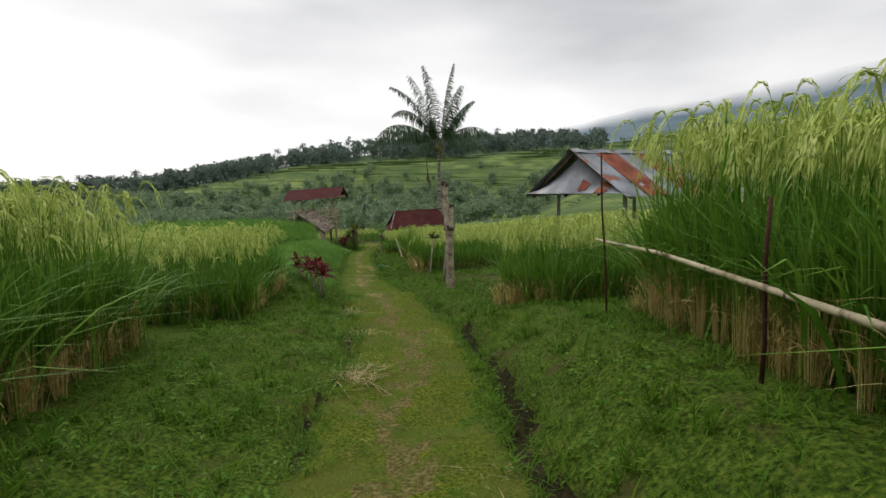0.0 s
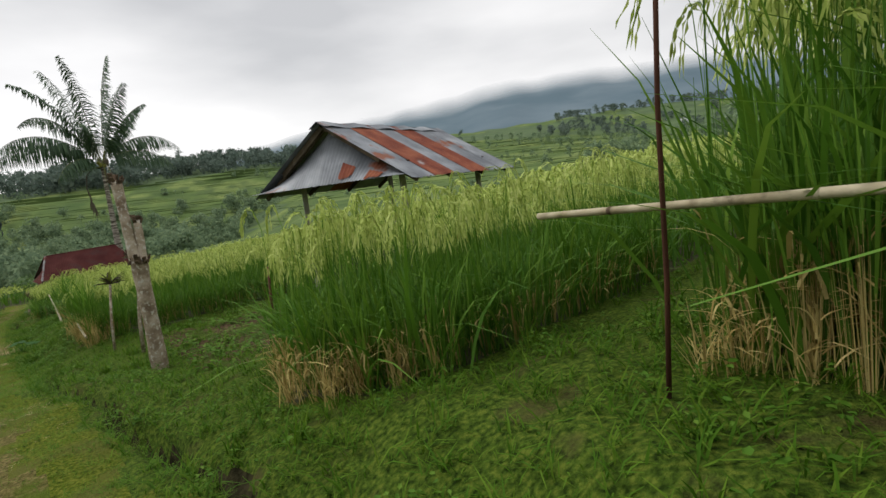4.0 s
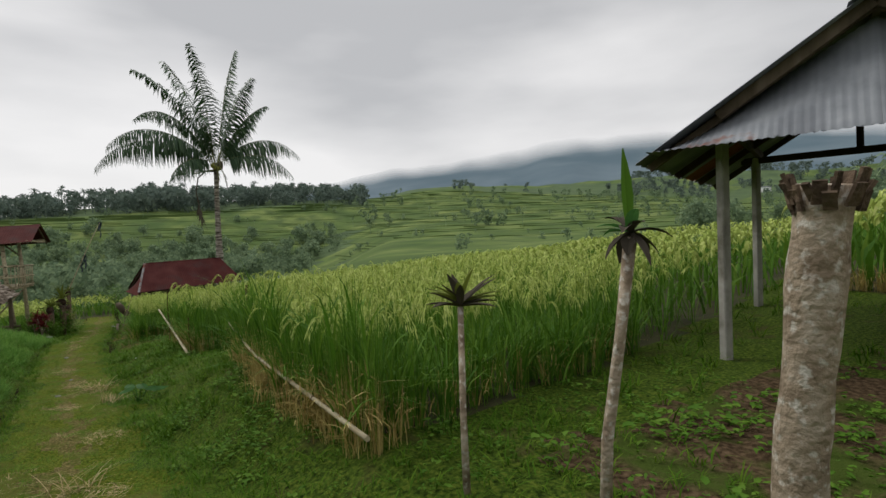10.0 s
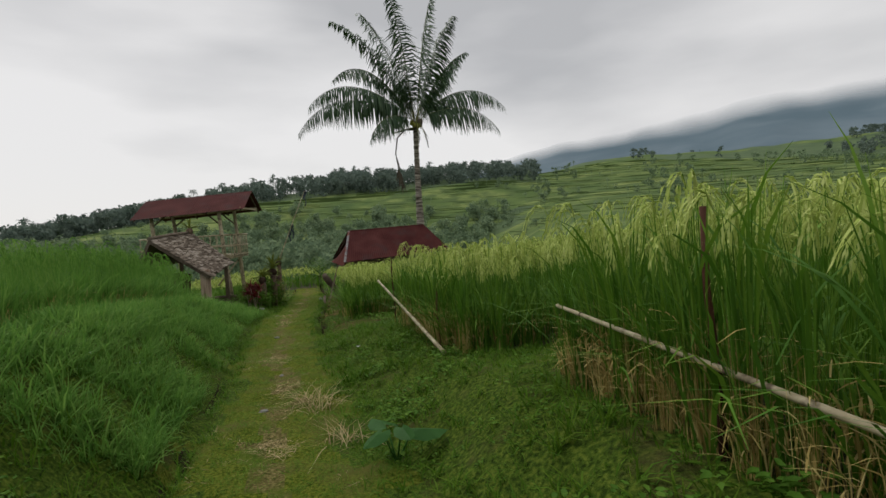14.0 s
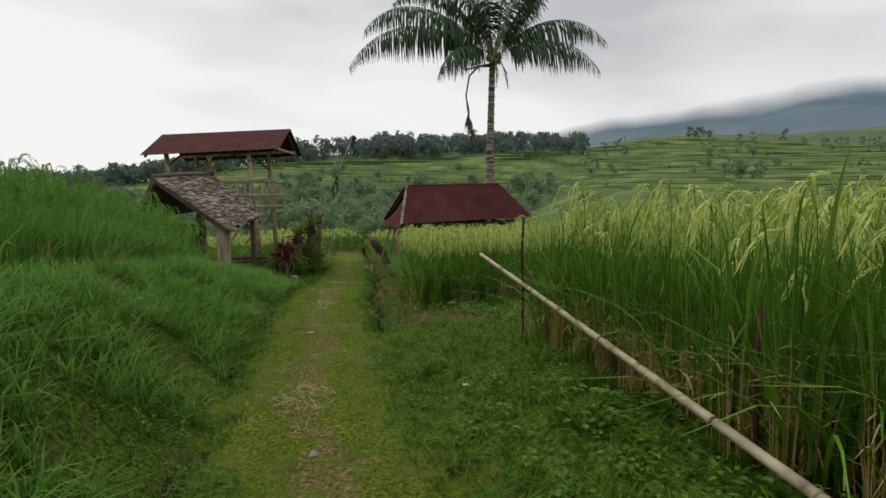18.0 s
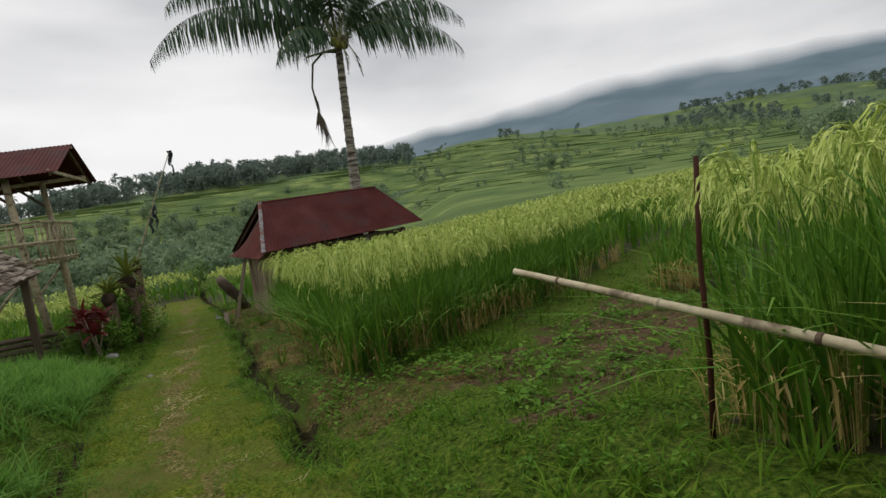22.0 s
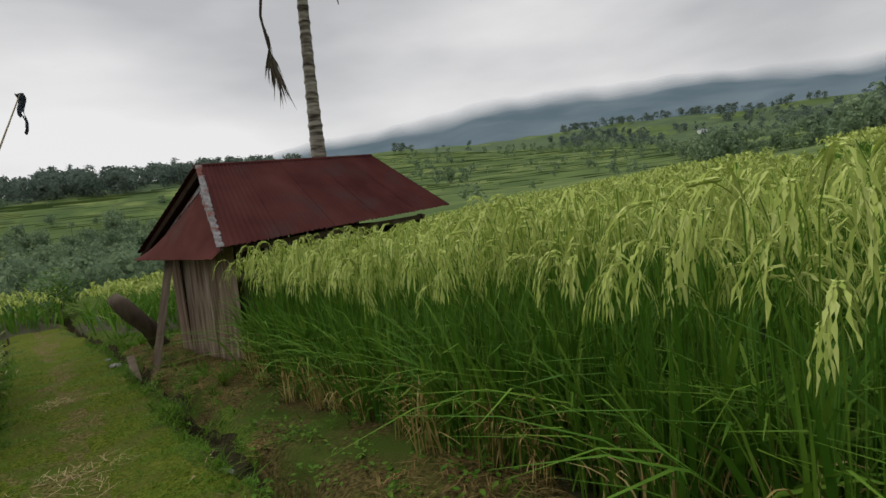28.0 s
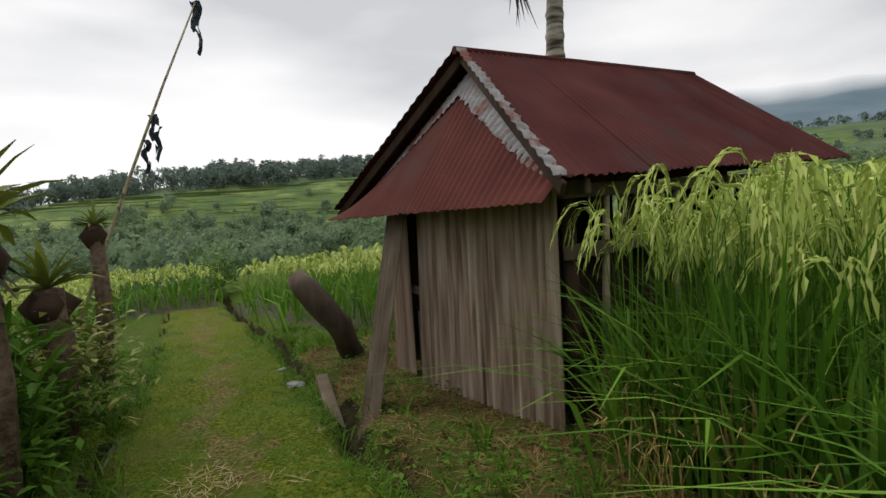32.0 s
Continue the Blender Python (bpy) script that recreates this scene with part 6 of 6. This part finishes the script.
cover("path_grass", [tuft(900 + i, 7, 0.042, 0.040, 0.006, 1) for i in range(8)], M["grass"], 30000, (-6, 42), (-0.85, 1.0), (0.6, 1.3),
      lambda s, u, r: ((np.abs(u) > 0.16 + 0.1 * wob(s, r, 1.3)) | (rng.uniform(0, 1, len(s)) < 0.25)) & free(s, r), "short trodden green grass on a footpath", "grass")
cover("bank_grass", [tuft(930 + i, 6, 0.095, 0.065, 0.008) for i in range(10)], M["lush"], 28000, (-6, 42), (-2.9, 3.4), (0.5, 1.5),
      lambda s, u, r: (np.abs(u) > 0.62) & free(s, r) & (rng.uniform(0, 1, len(s)) > 0.45 * in_garden(s, r)) & ~((s > 25.8) & (s < 39) & (u > 1.0) & (u < 2.4) & (rng.uniform(0, 1, len(s)) < 0.88)), "green grass on the banks of a footpath", "grass")
cover("meadow_grass", [tuft(960 + i, 8, 0.15, 0.08, 0.011) for i in range(8)], M["lush"], 16000, (-7, 50), (-14, 26), (0.7, 1.8),
      lambda s, u, r: (np.abs(u) > 2.8) & free(s, r) & (rng.uniform(0, 1, len(s)) > 0.9 * in_garden(s, r)), "tufted grass between rice fields", "grass")
cover("bank_weeds", [rosette(1000 + i, 7, 0.046, 0.027) for i in range(8)], M["weed"], 11000, (-6, 40), (-2.8, 5.5), (0.5, 1.2),
      lambda s, u, r: (np.abs(u) > 0.75) & free(s, r) & (wob(s, r, 0.9) > -0.25) & ~(in_garden(s, r) & (rng.uniform(0, 1, len(s)) < 0.8)), "low broad-leaved weeds on grassy banks", "weeds")
cover("fallen_straw", [tuft(1040 + i, 6, 0.012, 0.055, 0.004) for i in range(6)], M["straw"], 3200, (-7, 38), (-0.6, 0.7), (0.5, 1.3),
      lambda s, u, r: wob(s, r, 0.8) > 0.3, "scattered dry straw on a footpath", "straw")
cover("tall_bank_grass", [tuft(980 + i, 14, 0.24, 0.13, 0.010, 3) for i in range(8)], M["rank"], 8500, (9, 32), (-3.4, -0.95), (0.45, 1.5),
      lambda s, u, r: free(s, r) & (wob(s, r, 0.75) + 0.5 * wob(s, r, 2.2) > -0.2 - 0.5 * (u < -1.6)), "tall rank green grass on a bank", "grass")
cover("dry_clippings", [tuft(1500 + i, 9, 0.035, 0.060, 0.005) for i in range(8)], M["clip"], 5200, (25.8, 39), (1.0, 2.5), (0.5, 1.4),
      lambda s, u, r: free(s, r, 0.12) & ((s > 33.2) | (wob(s, r, 0.7) > 0.1)), "brown dry grass clippings on a mossy bank", "straw")
cover("garden_plants", [rosette(1080 + i, 8, 0.058, 0.036) for i in range(6)], M["weed"], 2500, (6, 28), (1.6, 6.5), (0.6, 1.5),
      lambda s, u, r: in_garden(s, r) & (wob(s, r, 1.1) > -0.9), "low bean and potato plants on tilled soil", "crop plants")

cover("bank_tufts", [tuft(1400 + i, 16, 0.20, 0.10, 0.010, 3) for i in range(8)], M["lush"], 2600, (-6, 40), (-2.6, 3.2), (0.5, 1.4),
      lambda s, u, r: (np.abs(u) > 0.8) & free(s, r) & (wob(s, r, 0.6) > 0.45) & ~in_garden(s, r), "rank tufts of taller grass on the banks", "grass")
cover("dark_weeds", [rosette(1430 + i, 9, 0.055, 0.034) for i in range(6)], M["weed"], 1500, (9, 32), (1.0, 2.6), (0.6, 1.3),
      lambda s, u, r: free(s, r) & (wob(s, r, 0.55) < -0.35), "patches of leafy weeds along the ditch", "weeds")


# golden dead stalks along the foot of the rice
def stalk_bundle(seed):
    q = random.Random(seed)
    out = ([], [])
    for i in range(15):
        blade(out, (q.gauss(0, 0.04), q.gauss(0, 0.04), 0), q.uniform(0, 6.28), q.uniform(0.16, 0.46), q.uniform(0.0, 0.14), q.uniform(0.005, 0.010), 2, q.uniform(0, 0.8), q.uniform(-0.6, 0.6))
    for i in range(16):
        blade(out, (q.gauss(0, 0.05), q.gauss(0, 0.05), q.uniform(0.05, 0.34)), q.uniform(0, 6.28), q.uniform(0.05, 0.20), q.uniform(0.03, 0.10), q.uniform(0.006, 0.012), 4, q.uniform(1.0, 2.2), q.uniform(-0.6, 0.6))
    return np.array(out[0], np.float32), np.array(out[1], np.int32), np.zeros(len(out[1]), np.int32)


def stalk_clump(seed):
    """A tight sheaf of stems, golden at the foot and green above, with broken dead leaves hanging from it."""
    q = random.Random(seed)
    out = ([], [])
    stems = [(q.gauss(0, 0.035), q.gauss(0, 0.035), q.uniform(0.42, 0.66)) for i in range(38)]
    for x, y, h in stems:
        blade(out, (x, y, 0), math.atan2(y, x), h, 0.035, q.uniform(0.006, 0.009), 1, 0.0, q.uniform(-0.6, 0.6))
    for i in range(13):
        blade(out, (q.gauss(0, 0.05), q.gauss(0, 0.05), q.uniform(0.18, 0.58)), q.uniform(0, 6.28), q.uniform(0.04, 0.16), q.uniform(0.04, 0.11), q.uniform(0.007, 0.012), 4, q.uniform(1.0, 2.4), q.uniform(-0.6, 0.6))
    dead = len(out[1])
    for x, y, h in stems:
        blade(out, (x * 1.5, y * 1.5, h - 0.06), math.atan2(y, x), q.uniform(0.4, 0.7), q.uniform(0.03, 0.12), q.uniform(0.008, 0.013), 2, q.uniform(0, 0.5), q.uniform(-0.6, 0.6))
    for i in range(9):
        blade(out, (q.gauss(0, 0.05), q.gauss(0, 0.05), q.uniform(0.5, 0.75)), q.uniform(0, 6.28), q.uniform(0.45, 0.75), q.uniform(0.10, 0.32), q.uniform(0.014, 0.022), 4, q.uniform(0.4, 1.4), q.uniform(-0.5, 0.5))
    k = np.ones(len(out[1]), np.int32)
    k[:dead] = 0
    return np.array(out[0], np.float32), np.array(out[1], np.int32), k


CLUMPS = [stalk_clump(1300 + i) for i in range(8)]
for a, c, gap in (((-6, 2.42), (1.65, 3.98), 0.30), ((-6, -1.42), (2.9, -1.98), 0.34), ((11.5, 2.46), (14.4, 2.40), 0.30), ((14.4, 2.40), (17.5, 2.90), 0.30), ((19.6, 2.68), (23.4, 2.68), 0.34)):
    n = int(math.hypot(c[0] - a[0], c[1] - a[1]) / gap)
    t = (np.arange(n) + rng.uniform(-0.3, 0.3, n)) / n
    s_, r_ = a[0] + (c[0] - a[0]) * t, a[1] + (c[1] - a[1]) * t + rng.normal(0, 0.04, n)
    v, f, mm = scatter(CLUMPS, to_world(s_, r_, ground_z(s_, r_) - 0.02), rng.uniform(0.85, 1.15, n), rng.uniform(0, 6.28, n), rng.integers(0, 8, n))
    tagged(quad_mesh("rice_stalks", v, f, mm, [M["dry"], M["leaf"]]), "sheaves of rice stems, golden at the foot", "rice", kind="stuff")

BUNDLES = [stalk_bundle(1200 + i) for i in range(8)]
for a, c, n in (((-6, 2.55), (1.65, 4.05), 46), ((1.7, 4.0), (1.85, 6.0), 24), ((3.5, 3.45), (4.3, 3.05), 14), ((4.4, 3.05), (5.8, 3.6), 16), ((11.5, 2.50), (14.4, 2.44), 26), ((14.4, 2.44), (17.5, 2.94), 28), ((19.6, 2.76), (23.4, 2.76), 34), ((23.5, 2.76), (24.7, 7.0), 40), ((27.2, 2.1), (34.2, 2.78), 34), ((27.0, 2.2), (29.2, 8.4), 18), ((25.9, 6.55), (26.8, 6.1), 14), ((10.2, 12.0), (11.5, 11.45), 22), ((11.5, 11.45), (12.7, 11.85), 20), ((4.4, -1.05), (7.9, -1.10), 60), ((-6, -1.52), (2.9, -2.0), 60)):
    t = rng.uniform(0, 1, n)
    s_, r_ = a[0] + (c[0] - a[0]) * t, a[1] + (c[1] - a[1]) * t + rng.normal(0, 0.07, n)
    v, f, mm = scatter(BUNDLES, to_world(s_, r_, ground_z(s_, r_) - 0.02), rng.uniform(0.75, 1.2, n), rng.uniform(0, 6.28, n), rng.integers(0, 8, n))
    tagged(quad_mesh("dead_stalks", v, f, mm, [M["dry"]]), "golden dead stalks at the foot of the rice", "straw", kind="stuff")


def flower(s_, r_, seed):
    q = random.Random(seed)
    bm = bmesh.new()
    for i in range(5):
        a = i * 1.2566 + q.uniform(-0.1, 0.1)
        d, e = Vector((math.cos(a), math.sin(a), 0.35)), Vector((-math.sin(a), math.cos(a), 0.0))
        vs = [bm.verts.new(p) for p in (Vector((0, 0, 0)), d * 0.022 + e * 0.013, d * 0.040, d * 0.022 - e * 0.013)]
        bm.faces.new(vs)
    bmesh.ops.solidify(bm, geom=bm.faces[:], thickness=0.002)
    ob = part("fallen_flower", bm, M["white"])
    ob.location = W(s_, r_, gz(s_, r_) + 0.06)
    tagged(ob, "small white five-petalled flower in the grass", "flower", "white flowers")


for i, (s_, r_) in enumerate(((22.6, 1.75), (19.6, -1.2), (20.2, -0.95), (20.9, -1.5), (9.4, 5.6))):
    flower(s_, r_, i)
